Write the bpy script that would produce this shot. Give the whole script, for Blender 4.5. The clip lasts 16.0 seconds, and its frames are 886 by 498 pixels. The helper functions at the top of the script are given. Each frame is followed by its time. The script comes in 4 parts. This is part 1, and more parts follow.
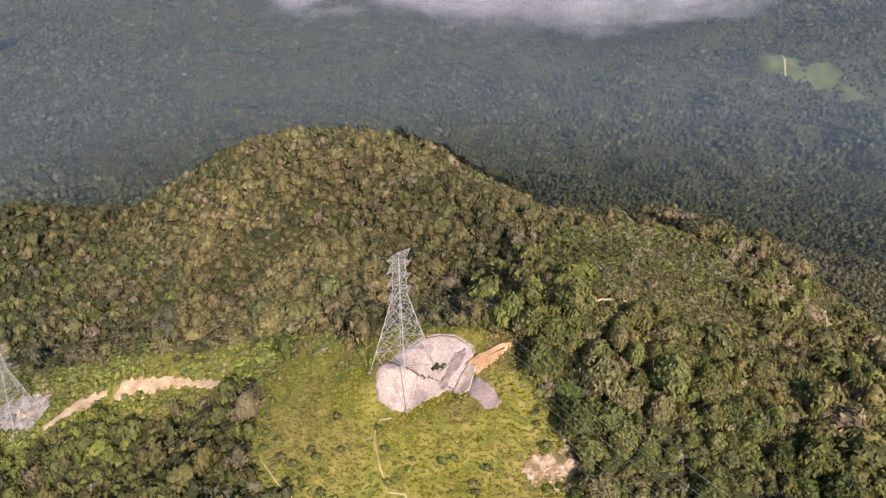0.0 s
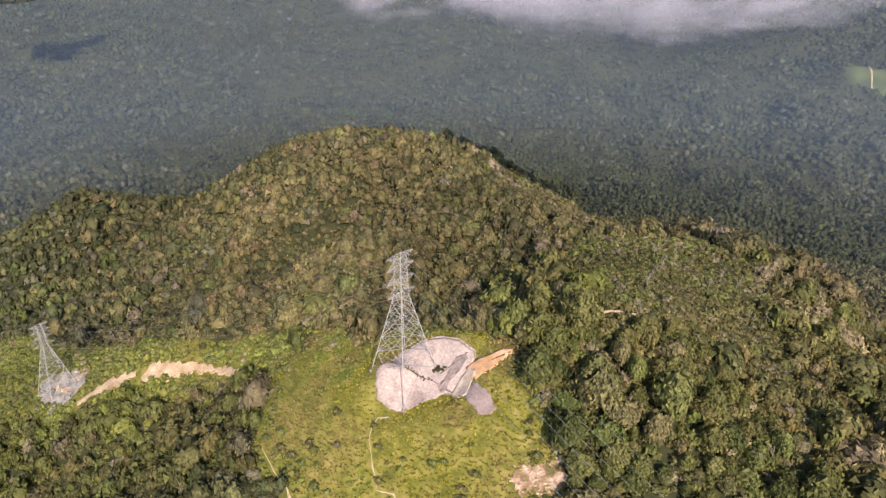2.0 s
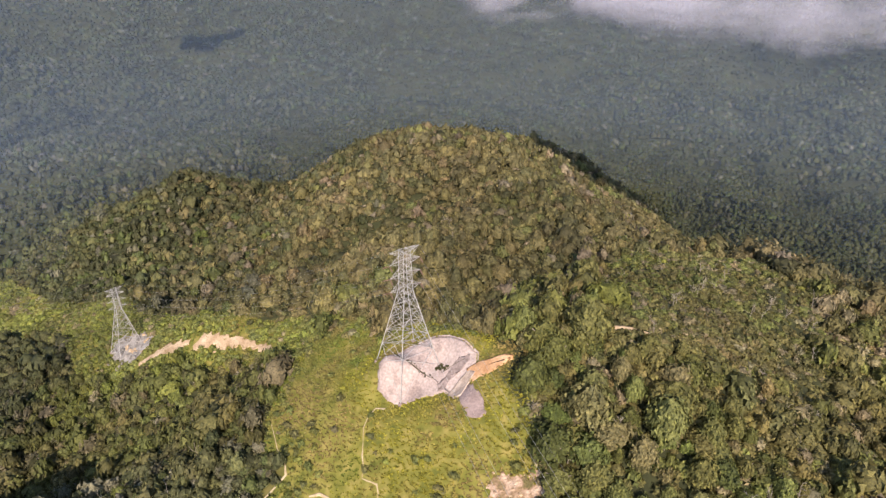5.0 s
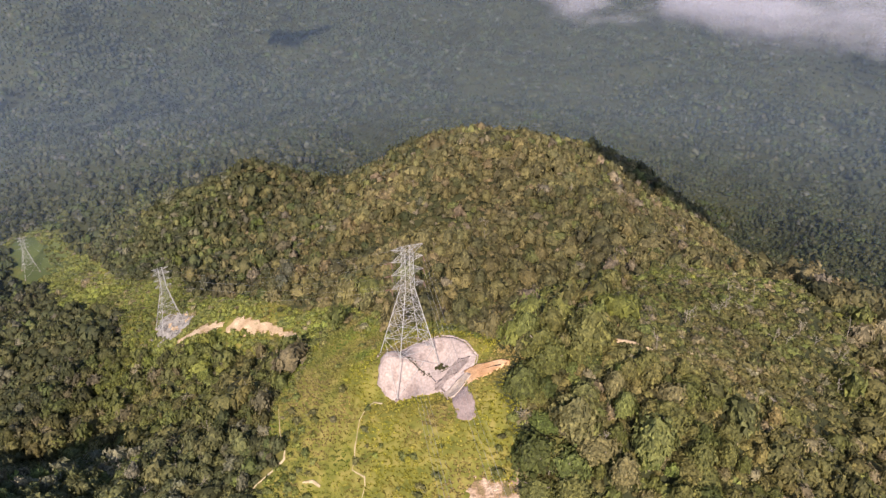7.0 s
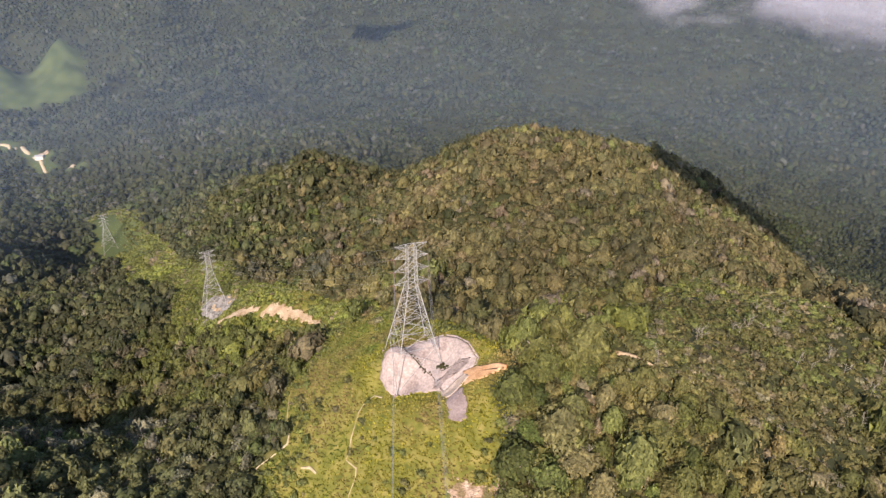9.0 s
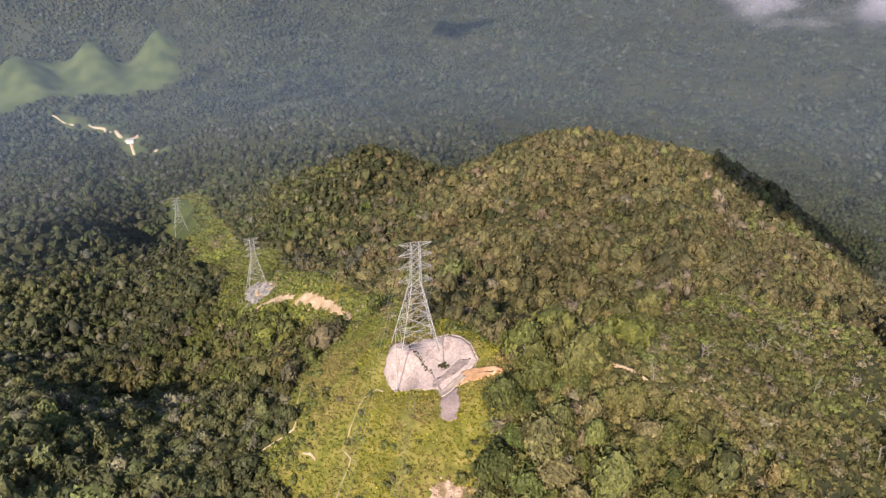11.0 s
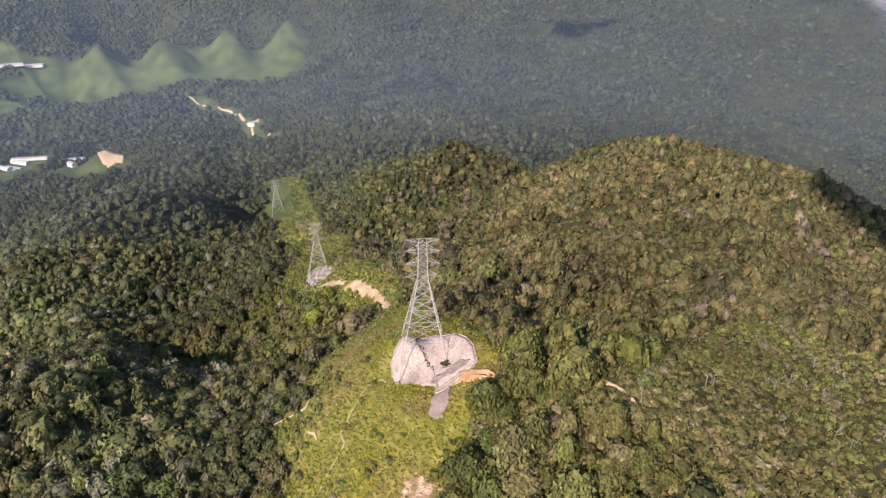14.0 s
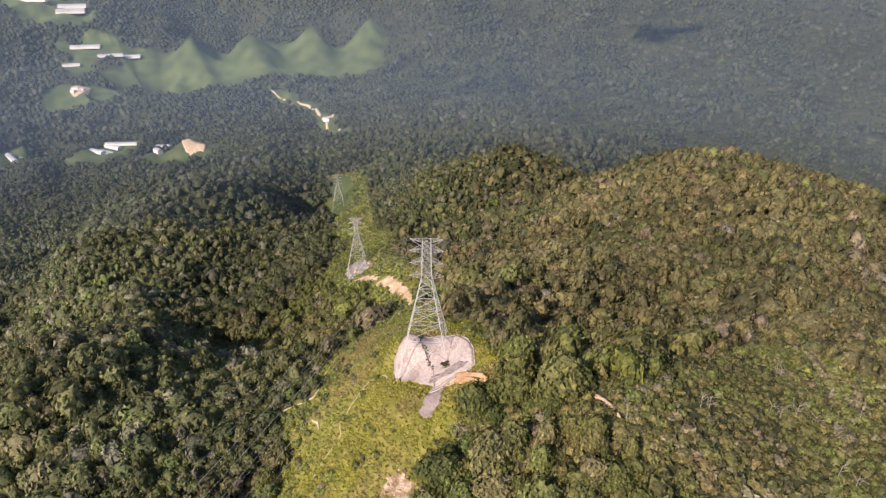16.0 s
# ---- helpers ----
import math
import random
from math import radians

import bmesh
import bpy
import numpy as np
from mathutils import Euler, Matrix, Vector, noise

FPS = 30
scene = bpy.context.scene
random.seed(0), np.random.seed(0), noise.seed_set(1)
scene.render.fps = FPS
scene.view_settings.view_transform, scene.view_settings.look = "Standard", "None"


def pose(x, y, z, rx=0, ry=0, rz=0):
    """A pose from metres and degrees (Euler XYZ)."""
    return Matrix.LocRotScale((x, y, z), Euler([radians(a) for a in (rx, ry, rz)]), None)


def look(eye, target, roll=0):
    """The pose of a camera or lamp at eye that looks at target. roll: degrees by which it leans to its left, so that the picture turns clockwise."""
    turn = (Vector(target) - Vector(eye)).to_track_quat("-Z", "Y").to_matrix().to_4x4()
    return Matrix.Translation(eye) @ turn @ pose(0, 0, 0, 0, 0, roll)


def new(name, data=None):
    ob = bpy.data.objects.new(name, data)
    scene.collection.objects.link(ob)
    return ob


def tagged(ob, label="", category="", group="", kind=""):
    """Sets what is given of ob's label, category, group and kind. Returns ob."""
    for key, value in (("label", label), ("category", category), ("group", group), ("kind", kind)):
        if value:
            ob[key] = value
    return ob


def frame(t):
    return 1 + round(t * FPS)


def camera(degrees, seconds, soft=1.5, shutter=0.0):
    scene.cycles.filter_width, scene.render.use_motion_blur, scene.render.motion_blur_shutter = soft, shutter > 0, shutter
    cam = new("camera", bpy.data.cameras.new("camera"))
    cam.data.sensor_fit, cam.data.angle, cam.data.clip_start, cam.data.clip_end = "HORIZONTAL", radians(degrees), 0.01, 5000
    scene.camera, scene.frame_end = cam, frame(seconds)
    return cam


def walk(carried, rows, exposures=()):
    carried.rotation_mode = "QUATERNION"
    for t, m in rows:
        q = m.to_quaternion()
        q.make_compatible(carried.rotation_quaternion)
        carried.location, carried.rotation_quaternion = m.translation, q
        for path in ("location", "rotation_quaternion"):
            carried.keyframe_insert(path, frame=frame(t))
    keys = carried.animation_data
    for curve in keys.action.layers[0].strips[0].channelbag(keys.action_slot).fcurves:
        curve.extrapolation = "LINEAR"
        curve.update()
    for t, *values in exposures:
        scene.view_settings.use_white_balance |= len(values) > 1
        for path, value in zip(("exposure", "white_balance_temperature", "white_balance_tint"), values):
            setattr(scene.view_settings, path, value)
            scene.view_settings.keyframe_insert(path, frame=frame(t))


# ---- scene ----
cam = camera(68.0, 16.0, soft=1.35)
PATH = [
    (0, (11.59, -140.31, 107.04), (10.49, 38.19, 16.84), -0.3),
    (0.5, (14.68, -139.98, 106.97), (9.88, 39.02, 17.87), -0.4),
    (1, (18.07, -139.7, 106.86), (8.67, 38.9, 17.46), -0.4),
    (1.5, (21.78, -139.41, 106.69), (7.48, 38.89, 17.29), -0.3),
    (2, (25.92, -139.09, 106.49), (6.12, 38.81, 17.19), -0.2),
    (2.5, (30.17, -138.62, 106.21), (4.97, 38.78, 17.31), -0.2),
    (3, (34.49, -138.0, 105.93), (3.49, 38.6, 17.33), -0.1),
    (3.5, (38.7, -137.18, 105.7), (2.2, 38.42, 17.2), -0.0),
    (4, (42.88, -136.24, 105.54), (0.88, 38.16, 16.94), -0.1),
    (6.5, (62.69, -129.85, 105.38), (-5.11, 36.05, 16.78), 0.2),
    (7, (66.8, -128.2, 105.41), (-6.2, 35.6, 16.81), 0.3),
    (7.5, (70.72, -126.38, 105.51), (-7.28, 35.02, 16.81), 0.3),
    (8, (74.61, -124.37, 105.66), (-8.49, 34.33, 16.66), 0.3),
    (8.5, (78.28, -122.23, 105.84), (-9.42, 33.77, 16.64), 0.3),
    (9, (81.9, -119.99, 106.04), (-10.7, 33.01, 16.54), 0.4),
    (11.5, (99.62, -108.53, 107.6), (-14.78, 28.17, 17.1), 0.5),
    (12, (102.92, -105.78, 107.67), (-15.58, 27.32, 16.97), 0.6),
    (12.5, (105.97, -103.02, 107.74), (-16.33, 26.58, 16.84), 0.6),
    (13, (108.93, -100.21, 107.82), (-17.27, 25.49, 16.82), 0.7),
    (13.5, (111.7, -97.3, 107.91), (-18.1, 24.5, 16.71), 0.6),
    (14, (114.53, -94.24, 108.04), (-18.87, 23.56, 16.74), 0.7),
    (14.5, (117.31, -91.17, 108.2), (-19.49, 22.63, 16.9), 0.8),
    (15, (120.01, -87.97, 108.38), (-20.19, 21.53, 17.08), 0.9),
    (15.5, (122.63, -84.64, 108.5), (-20.77, 20.66, 17.2), 0.9),
    (16, (125.34, -81.18, 108.58), (-21.26, 19.72, 17.18), 0.9),
]
walk(cam, [(t, look(eye, target, roll)) for t, eye, target, roll in PATH], [(0, 0.68, 6880, 19), (16, 0.68, 6880, 19)])

# ---- world and sun ----
SUN_AZ, SUN_ELEV = 19.0, 33.0     # the sun's light travels towards this heading, degrees left of +y
sun_way = Vector((-math.sin(radians(SUN_AZ)) * math.cos(radians(SUN_ELEV)), math.cos(radians(SUN_AZ)) * math.cos(radians(SUN_ELEV)), -math.sin(radians(SUN_ELEV))))
world = bpy.data.worlds.new("sky")
scene.world = world
world.use_nodes = True
wn = world.node_tree.nodes
sky = wn.new("ShaderNodeTexSky")
sky.sky_type, sky.sun_disc = "NISHITA", False
sky.sun_elevation, sky.sun_rotation = radians(SUN_ELEV), math.atan2(-sun_way.x, -sun_way.y)
sky.altitude, sky.dust_density = 1500, 1.5
world.node_tree.links.new(sky.outputs[0], wn["Background"].inputs[0])
wn["Background"].inputs[1].default_value = 0.15
sun = bpy.data.lights.new("sun", "SUN")
sun.energy, sun.angle, sun.color = 5.0, radians(0.5), (1.0, 0.9, 0.78)
sun_ob = new("sun", sun)
sun_ob.matrix_world = sun_way.to_track_quat("-Z", "Y").to_matrix().to_4x4()

# ---- relief ----
# hills and hollows: (x, y, height, spread)
MASSIFS = [(27, -1.5, 488.7, 450), (-1264.5, 574, 55, 450), (-550, 500, 182.6, 260), (360, -649.5, 49, 260), (-440, -996, 56.2, 260), (729, 472, 31.5, 260), (926, -630, 75, 260), (60, -1130, 68.9, 260), (-806, -630, 67.1, 260), (1045, 43.5, 56.6, 260), (-372.5, 1201.5, 31.2, 260), (350, 350, -150, 150), (-700, 50, 130, 150), (-850, 800, 49.6, 150), (560, -996, 44.6, 150)]
SPURS = [(-330, 120, -56.2, 90), (200, -200, -88.8, 90), (-330, -60, -30.1, 90), (-600, 380, -55.7, 90), (-531, -26, -64.1, 90), (-440, 736, -39.6, 90), (-750, 300, -57.5, 90), (100, 420, -19.5, 90), (-700, -100, -52.9, 90), (-240, -649.5, 30.7, 90), (451.5, 450.5, 37.6, 90), (-925, 43.5, -39.9, 90), (-668, 628, 37.3, 90), (-80, 420, 12.5, 90), (-18.5, 766.5, -21.7, 90), (60, -730, 25, 90), (-537.5, -182.5, -16.8, 90)]
KNOLLS = [(-150, -3, -57.8, 55), (0, -160, -61.7, 55), (0, -300, -104, 55), (-27, 249, 30.4, 55), (-118, 147, -18, 55), (-134, 296, 47.8, 55), (-200, -120, -35.9, 55), (500, 0, -76.6, 55), (-300, -300, -59.6, 55), (300, -50, -33.8, 55), (-480, 190, -68.8, 55), (-190, 238, -39.8, 55), (220, 100, -13.9, 55), (-280, 236, 23.9, 55), (-70, -42, -18.6, 35), (128, 92, 13.6, 35), (-100, -160, -26.3, 35), (140, -40, 7.8, 35), (-222, 49, -17.4, 35), (90, 210, -16.8, 35), (-147, 100, -29.8, 35), (-228, 161, -11.6, 35), (-193, -51, 13, 35)]
SHOULDERS = [(63, 12, 16.4, 24), (0, -60, -17.1, 24), (-67, 39, -18, 24), (60, -80, -17.2, 24), (7, 53, -17.9, 24), (-89, 3, -12, 24), (-54, 141, -21.9, 24), (8, 99, -12.5, 24), (-25, -25, -11.4, 24), (-150, 56, 18.5, 24), (7, 140, 3.4, 24), (60, -130, -10.8, 24), (97, -1.5, -7.1, 24), (36, -25, -6, 24), (-99, 46, 5.2, 24), (20, -80, -9.3, 24), (82, 30, -5, 24)]
KNOB = [(-35, 0, -2.1, 13), (51, 10, -1.4, 13), (51, 10, -1.5, 8), (0, 15, 1.2, 8), (54, -12, -0.8, 8), (33, -8, 3.2, 8), (36, -25, -1.3, 8), (-25, -25, -0.8, 8), (33, -8, 2.5, 5), (10, -6, -2.3, 5), (-20, 10, -1.7, 5), (-6, -3, 2.5, 3), (-5, -8, -2.9, 3), (0, -3, 1.3, 3), (12.5, 5, 1.4, 3), (0.5, -9, -1.7, 3), (8, 2, -2.8, 3), (7, 6.5, 2.3, 3), (15.5, -5, -1.4, 3), (19, 1, -0.8, 3), (-2.5, -5, 2.9, 3), (-8, -1, 1.9, 3), (24, -13, -0.8, 3), (3, -6.5, -1.8, 3), (15, 8, 0.9, 3), (13, -7, -1.6, 3)]
RIDGES = [(-608, 139, -4.2, 260), (-1213, 600, 34.5, 450), (120, 540, 60.8, 150), (-1320, 1500, 48.8, 450), (-759, 315, 24.6, 150), (-958, 224, 51.8, 150), (-1320, 1140, 46.4, 450), (-860, 836, 41.4, 450), (419, 1569, -31.7, 450), (-1443, 1353, 53.4, 450)]
FLANKS = [(-115, 14, -7.8, 55), (21, 328, 11.5, 90), (-312, -12, 12, 90), (-456, -12, 44.3, 90), (-207, 76, -4.3, 55), (-173, 204, 0.6, 55), (-116, 307, -23.7, 55), (-332, 384, -47.2, 90), (-672, 132, -36, 90), (-387, 80, -16.3, 55), (23, 222, -7.3, 55), (-56, 395, 19.9, 55), (-591, 277, -33.3, 55), (-89, 213, 5.4, 55), (-459, 311, 14.8, 55), (-202, -51, -7.2, 55), (-529, -70, 28.9, 90), (-613, 667, -41.6, 90), (523, 845, 52.1, 90), (-608, 139, -25.1, 55), (-30, 147, 5.6, 55), (-1290, 540, -52, 110), (-1010, 430, -34, 80), (-1560, 680, -15, 110)]
HUMPS = [(77, -4, -4.4, 30), (-70, 117, -18.1, 30), (-136, -80, 27.6, 30), (-124, -37, -15.5, 30), (33, 64, -2.6, 30), (130, 29, -7, 30), (72, 66, 4, 30), (-243, 11, -21.5, 30), (-82, 16, 1.9, 30), (153, 127, 10.3, 30), (82, 124, -4.9, 30), (-165, 233, 13.9, 30), (-39, 256, -12, 30), (-225, 53, 20.5, 30), (-172, 27, 7.6, 30), (-104, -13, 7.6, 30), (-39, -69, -3.2, 30), (-56, -80, 5, 30), (96, -17, 5, 30), (0, 80, -5.5, 30), (41, 155, -3.6, 30), (-162, 104, 11.1, 30), (-141, 156, -5.7, 30)]
BENCHES = [(-150, 52, -6.5, 22), (-11, -44, -7, 13), (30, 398, 21, 58), (22, 296, -15, 24), (36, -8, -5, 7)]


def lattice(ix, iy, seed):
    h = (ix.astype(np.int64) * 374761393 + iy.astype(np.int64) * 668265263 + seed * 144665) & 0x7FFFFFFF
    h = ((h ^ (h >> 13)) * 1274126177) & 0x7FFFFFFF
    return ((h ^ (h >> 16)) & 0xFFFF) / 65535.0 * 2 - 1


def rough(x, y, size, seed=0):
    """Smooth noise of about one, with lumps of that size."""
    u, v = x / size, y / size
    iu, iv = np.floor(u), np.floor(v)
    fu, fv = u - iu, v - iv
    fu, fv = fu * fu * (3 - 2 * fu), fv * fv * (3 - 2 * fv)
    iu, iv = iu.astype(np.int64), iv.astype(np.int64)
    a = lattice(iu, iv, seed) * (1 - fu) + lattice(iu + 1, iv, seed) * fu
    b = lattice(iu, iv + 1, seed) * (1 - fu) + lattice(iu + 1, iv + 1, seed) * fu
    return a * (1 - fv) + b * fv


def tea_reach(az, r):
    """One in the valley's tea hills, nothing outside."""
    return np.clip((az - 58.8) / 1.4, 0, 1) * np.clip((79.2 - az) / 2.5, 0, 1) * np.clip((3030 - r) / 130, 0, 1) * np.clip((r - 2550) / 60, 0, 1)


def height(x, y):
    x, y = np.asarray(x, float), np.asarray(y, float)
    az = np.degrees(np.arctan2(-(x - 60), y + 130))
    r = np.hypot(x - 60, y + 130)
    foot = np.interp(az, [-180, -60, -34, -15, 0, 20, 45, 53, 60, 67, 75, 90, 180], [3000, 2900, 2800, 2700, 2480, 2480, 2450, 2280, 2620, 2880, 2960, 2980, 3000])
    z = -480 + 0.42 * 120 * np.logaddexp(0, (r - foot) / 120)
    for group in (MASSIFS, SPURS, KNOLLS, SHOULDERS, KNOB, RIDGES, FLANKS, HUMPS, BENCHES):
        for gx, gy, gh, gs in group:
            z = z + gh * np.exp(-((x - gx) ** 2 + (y - gy) ** 2) / (2 * gs * gs))
    far = np.clip((r - 700) / 900, 0, 1)
    z = z + far * (66 * rough(x, y, 430, 1) + 58 * (0.45 - np.abs(rough(x + 0.4 * y, y, 240, 2))) + 30 * (0.4 - np.abs(rough(x, y, 110, 15))) + 12 * rough(x, y, 60, 3))
    mid = np.clip((np.hypot(x - 8, y) - 45) / 120, 0, 1)
    left = np.clip((-x - 60) / 80, 0, 1) * np.clip((160 - y) / 80, 0, 1) * np.clip((1000 - r) / 300, 0, 1)
    z = z + mid * (2.2 * rough(x, y, 34, 4) + 1.0 * rough(x, y, 14, 5) + 2.5 * rough(x, y, 60, 8))
    z = z + left * (13 * rough(x, y, 85, 9) + 6 * rough(x, y, 38, 10))
    # steep gullies in the hollow, and ribs on the ridge beyond the line
    hollow = np.clip((-x - 45) / 45, 0, 1) * np.clip((8 - y) / 40, 0, 1) * np.clip((1000 - r) / 300, 0, 1)
    z = z + hollow * (13 * rough(x + 0.6 * y, y, 62, 11) + 6 * rough(x, y, 27, 12))
    line = np.abs((y - 90) + 0.42 * (x + 200))
    ribs = np.clip((-x - 190) / 120, 0, 1) * np.clip((line - 55) / 80, 0, 1) * np.clip((1350 - r) / 300, 0, 1)
    z = z + ribs * (20 * rough(x + 0.5 * y, y, 135, 13) + 9 * rough(x, y, 55, 14))
    # tea hills: sharp fans of ridges in the valley
    u = (az + 0.5 * rough(x, y, 260, 7) - 60.3) / 4.8
    fan = 1 - 2 * np.abs(u - np.round(u))
    z = z + tea_reach(az, r) * (8 + 72 * fan) * np.clip((r - 2570) / 250, 0, 1)
    return z


# ---- materials ----
def material(name, rough_value=0.8, metal=0.0):
    m = bpy.data.materials.new(name)
    m.use_nodes = True
    b = m.node_tree.nodes["Principled BSDF"]
    b.inputs["Roughness"].default_value, b.inputs["Metallic"].default_value = rough_value, metal
    b.inputs["Specular IOR Level"].default_value = 0.25
    return m, m.node_tree.nodes, m.node_tree.links, b


def noise_node(n, l, scale, detail=4.0, coords=None):
    t = n.new("ShaderNodeTexNoise")
    t.inputs["Scale"].default_value, t.inputs["Detail"].default_value = scale, detail
    if coords is None:
        coords = n.new("ShaderNodeTexCoord").outputs["Object"]
    l.new(coords, t.inputs["Vector"])
    return t


def ramp(n, l, source, stops):
    r = n.new("ShaderNodeValToRGB")
    while len(r.color_ramp.elements) < len(stops):
        r.color_ramp.elements.new(0.5)
    for e, (p, c) in zip(r.color_ramp.elements, stops):
        e.position, e.color = p, (*c, 1)
    l.new(source, r.inputs[0])
    return r


def mix(n, l, factor, a, b, kind="MIX"):
    m = n.new("ShaderNodeMix")
    m.data_type, m.blend_type = "RGBA", kind
    for socket, v in ((m.inputs[0], factor), (m.inputs[6], a), (m.inputs[7], b)):
        if isinstance(v, (int, float)):
            socket.default_value = v
        elif isinstance(v, tuple):
            socket.default_value = (*v, 1)
        else:
            l.new(v, socket)
    return m.outputs[2]


def bump(n, l, b, source, strength, distance):
    u = n.new("ShaderNodeBump")
    u.inputs["Strength"].default_value, u.inputs["Distance"].default_value = strength, distance
    l.new(source, u.inputs["Height"])
    l.new(u.outputs[0], b.inputs["Normal"])


def two_scale(name, stops, coarse, fine, rough_value=0.85, metal=0.0, relief=0.3, depth=0.1):
    """A surface whose colour varies at two scales, with fine relief."""
    m, n, l, b = material(name, rough_value, metal)
    c, f = noise_node(n, l, coarse, 5), noise_node(n, l, fine, 6)
    base = ramp(n, l, c.outputs[0], stops)
    grain = ramp(n, l, f.outputs[0], [(0.3, (0.72, 0.72, 0.72)), (0.7, (1.18, 1.18, 1.18))])
    l.new(mix(n, l, 1.0, base.outputs[0], grain.outputs[0], "MULTIPLY"), b.inputs["Base Color"])
    bump(n, l, b, f.outputs[0], relief, depth)
    return m


def ground_material():
    m, n, l, b = material("hill_soil_and_litter", 0.95)
    co = n.new("ShaderNodeTexCoord").outputs["Object"]
    n1, n2 = noise_node(n, l, 0.02, 6, co), noise_node(n, l, 0.35, 6, co)
    litter = ramp(n, l, n2.outputs[0], [(0.3, (0.022, 0.026, 0.011)), (0.55, (0.036, 0.04, 0.016)), (0.75, (0.056, 0.056, 0.025))])
    grass = ramp(n, l, n2.outputs[0], [(0.3, (0.075, 0.085, 0.015)), (0.5, (0.15, 0.145, 0.028)), (0.72, (0.24, 0.2, 0.06))])
    tea = ramp(n, l, n1.outputs[0], [(0.35, (0.042, 0.058, 0.02)), (0.5, (0.062, 0.082, 0.027)), (0.65, (0.085, 0.105, 0.036))])
    soil = ramp(n, l, n2.outputs[0], [(0.3, (0.3, 0.2, 0.11)), (0.7, (0.5, 0.38, 0.24))])
    at = n.new("ShaderNodeAttribute")
    at.attribute_name = "cover"
    sep = n.new("ShaderNodeSeparateColor")
    l.new(at.outputs["Color"], sep.inputs[0])
    c = mix(n, l, sep.outputs[0], litter.outputs[0], grass.outputs[0])
    c = mix(n, l, sep.outputs[1], c, tea.outputs[0])
    c = mix(n, l, sep.outputs[2], c, soil.outputs[0])
    l.new(c, b.inputs["Base Color"])
    bump(n, l, b, n2.outputs[0], 0.6, 0.8)
    return m


def leaf_material(name, gain=(1, 1, 1), own=False, spread=1.0, grain=1.5):
    """Foliage: each tree's own tint, light and dark sprays, light that comes through the leaves."""
    m, n, l, b = material(name, 0.65)
    geo = n.new("ShaderNodeNewGeometry")
    if own:
        info = n.new("ShaderNodeObjectInfo")
        tint = ramp(n, l, info.outputs["Random"], [(0.0, (0.05, 0.065, 0.02)), (0.3, (0.095, 0.1, 0.03)), (0.5, (0.13, 0.12, 0.045)), (0.7, (0.08, 0.11, 0.03)), (0.88, (0.16, 0.135, 0.07)), (1.0, (0.11, 0.15, 0.035))]).outputs[0]
    else:
        at = n.new("ShaderNodeAttribute")
        at.attribute_name = "tint"
        tint = at.outputs["Color"]
    spray = ramp(n, l, geo.outputs["Random Per Island"], [(0.0, (1 - 0.45 * spread, 1 - 0.45 * spread, 1 - 0.5 * spread)), (0.5, (1.0, 1.0, 1.0)), (1.0, (1 + 0.5 * spread, 1 + 0.45 * spread, 1 + 0.3 * spread))])
    c = mix(n, l, 1.0, tint, spray.outputs[0], "MULTIPLY")
    fine = noise_node(n, l, grain, 5, geo.outputs["Position"])
    fine.inputs["Roughness"].default_value = 0.7
    leafy = ramp(n, l, fine.outputs[0], [(0.34, (0.6, 0.61, 0.57)), (0.5, (1.12, 1.12, 1.12)), (0.66, (1.72, 1.66, 1.55))])
    c = mix(n, l, 1.0, c, leafy.outputs[0], "MULTIPLY")
    bump(n, l, b, fine.outputs[0], 0.9, 0.55 / grain)
    c = mix(n, l, 1.0, c, gain, "MULTIPLY")
    l.new(c, b.inputs["Base Color"])
    tr = n.new("ShaderNodeBsdfTranslucent")
    l.new(c, tr.inputs[0])
    ms = n.new("ShaderNodeMixShader")
    ms.inputs[0].default_value = 0.25
    l.new(b.outputs[0], ms.inputs[1]), l.new(tr.outputs[0], ms.inputs[2])
    l.new(ms.outputs[0], n["Material Output"].inputs[0])
    return m


GROUND = ground_material()
STEEL = two_scale("galvanised_steel", [(0.3, (0.33, 0.325, 0.315)), (0.7, (0.46, 0.455, 0.44))], 0.4, 3.0, 0.5, 0.15, 0.1, 0.01)
DARK_STEEL = two_scale("aluminium_conductor", [(0.3, (0.3, 0.3, 0.3)), (0.7, (0.45, 0.45, 0.44))], 0.1, 2.0, 0.5, 0.4, 0.1, 0.005)
GLASS_DISC = two_scale("insulator_porcelain", [(0.3, (0.12, 0.07, 0.05)), (0.7, (0.2, 0.13, 0.1))], 1.0, 8.0, 0.3)
CONCRETE = two_scale("sprayed_concrete", [(0.28, (0.2, 0.155, 0.14)), (0.42, (0.33, 0.268, 0.245)), (0.6, (0.38, 0.312, 0.285)), (0.78, (0.43, 0.362, 0.33))], 0.2, 1.6, 0.9, 0.0, 0.5, 0.12)
OLD_CONCRETE = two_scale("weathered_concrete_apron", [(0.3, (0.19, 0.145, 0.135)), (0.7, (0.31, 0.245, 0.23))], 0.3, 2.2, 0.9, 0.0, 0.5, 0.1)
ORANGE_SOIL = two_scale("orange_laterite", [(0.3, (0.4, 0.21, 0.1)), (0.5, (0.5, 0.3, 0.16)), (0.7, (0.6, 0.4, 0.25))], 0.35, 2.5, 0.95, 0.0, 0.7, 0.2)
PALE_SOIL = two_scale("pale_bare_soil", [(0.3, (0.32, 0.22, 0.13)), (0.55, (0.45, 0.34, 0.22)), (0.75, (0.54, 0.43, 0.3))], 0.25, 1.6, 0.95, 0.0, 0.8, 0.3)
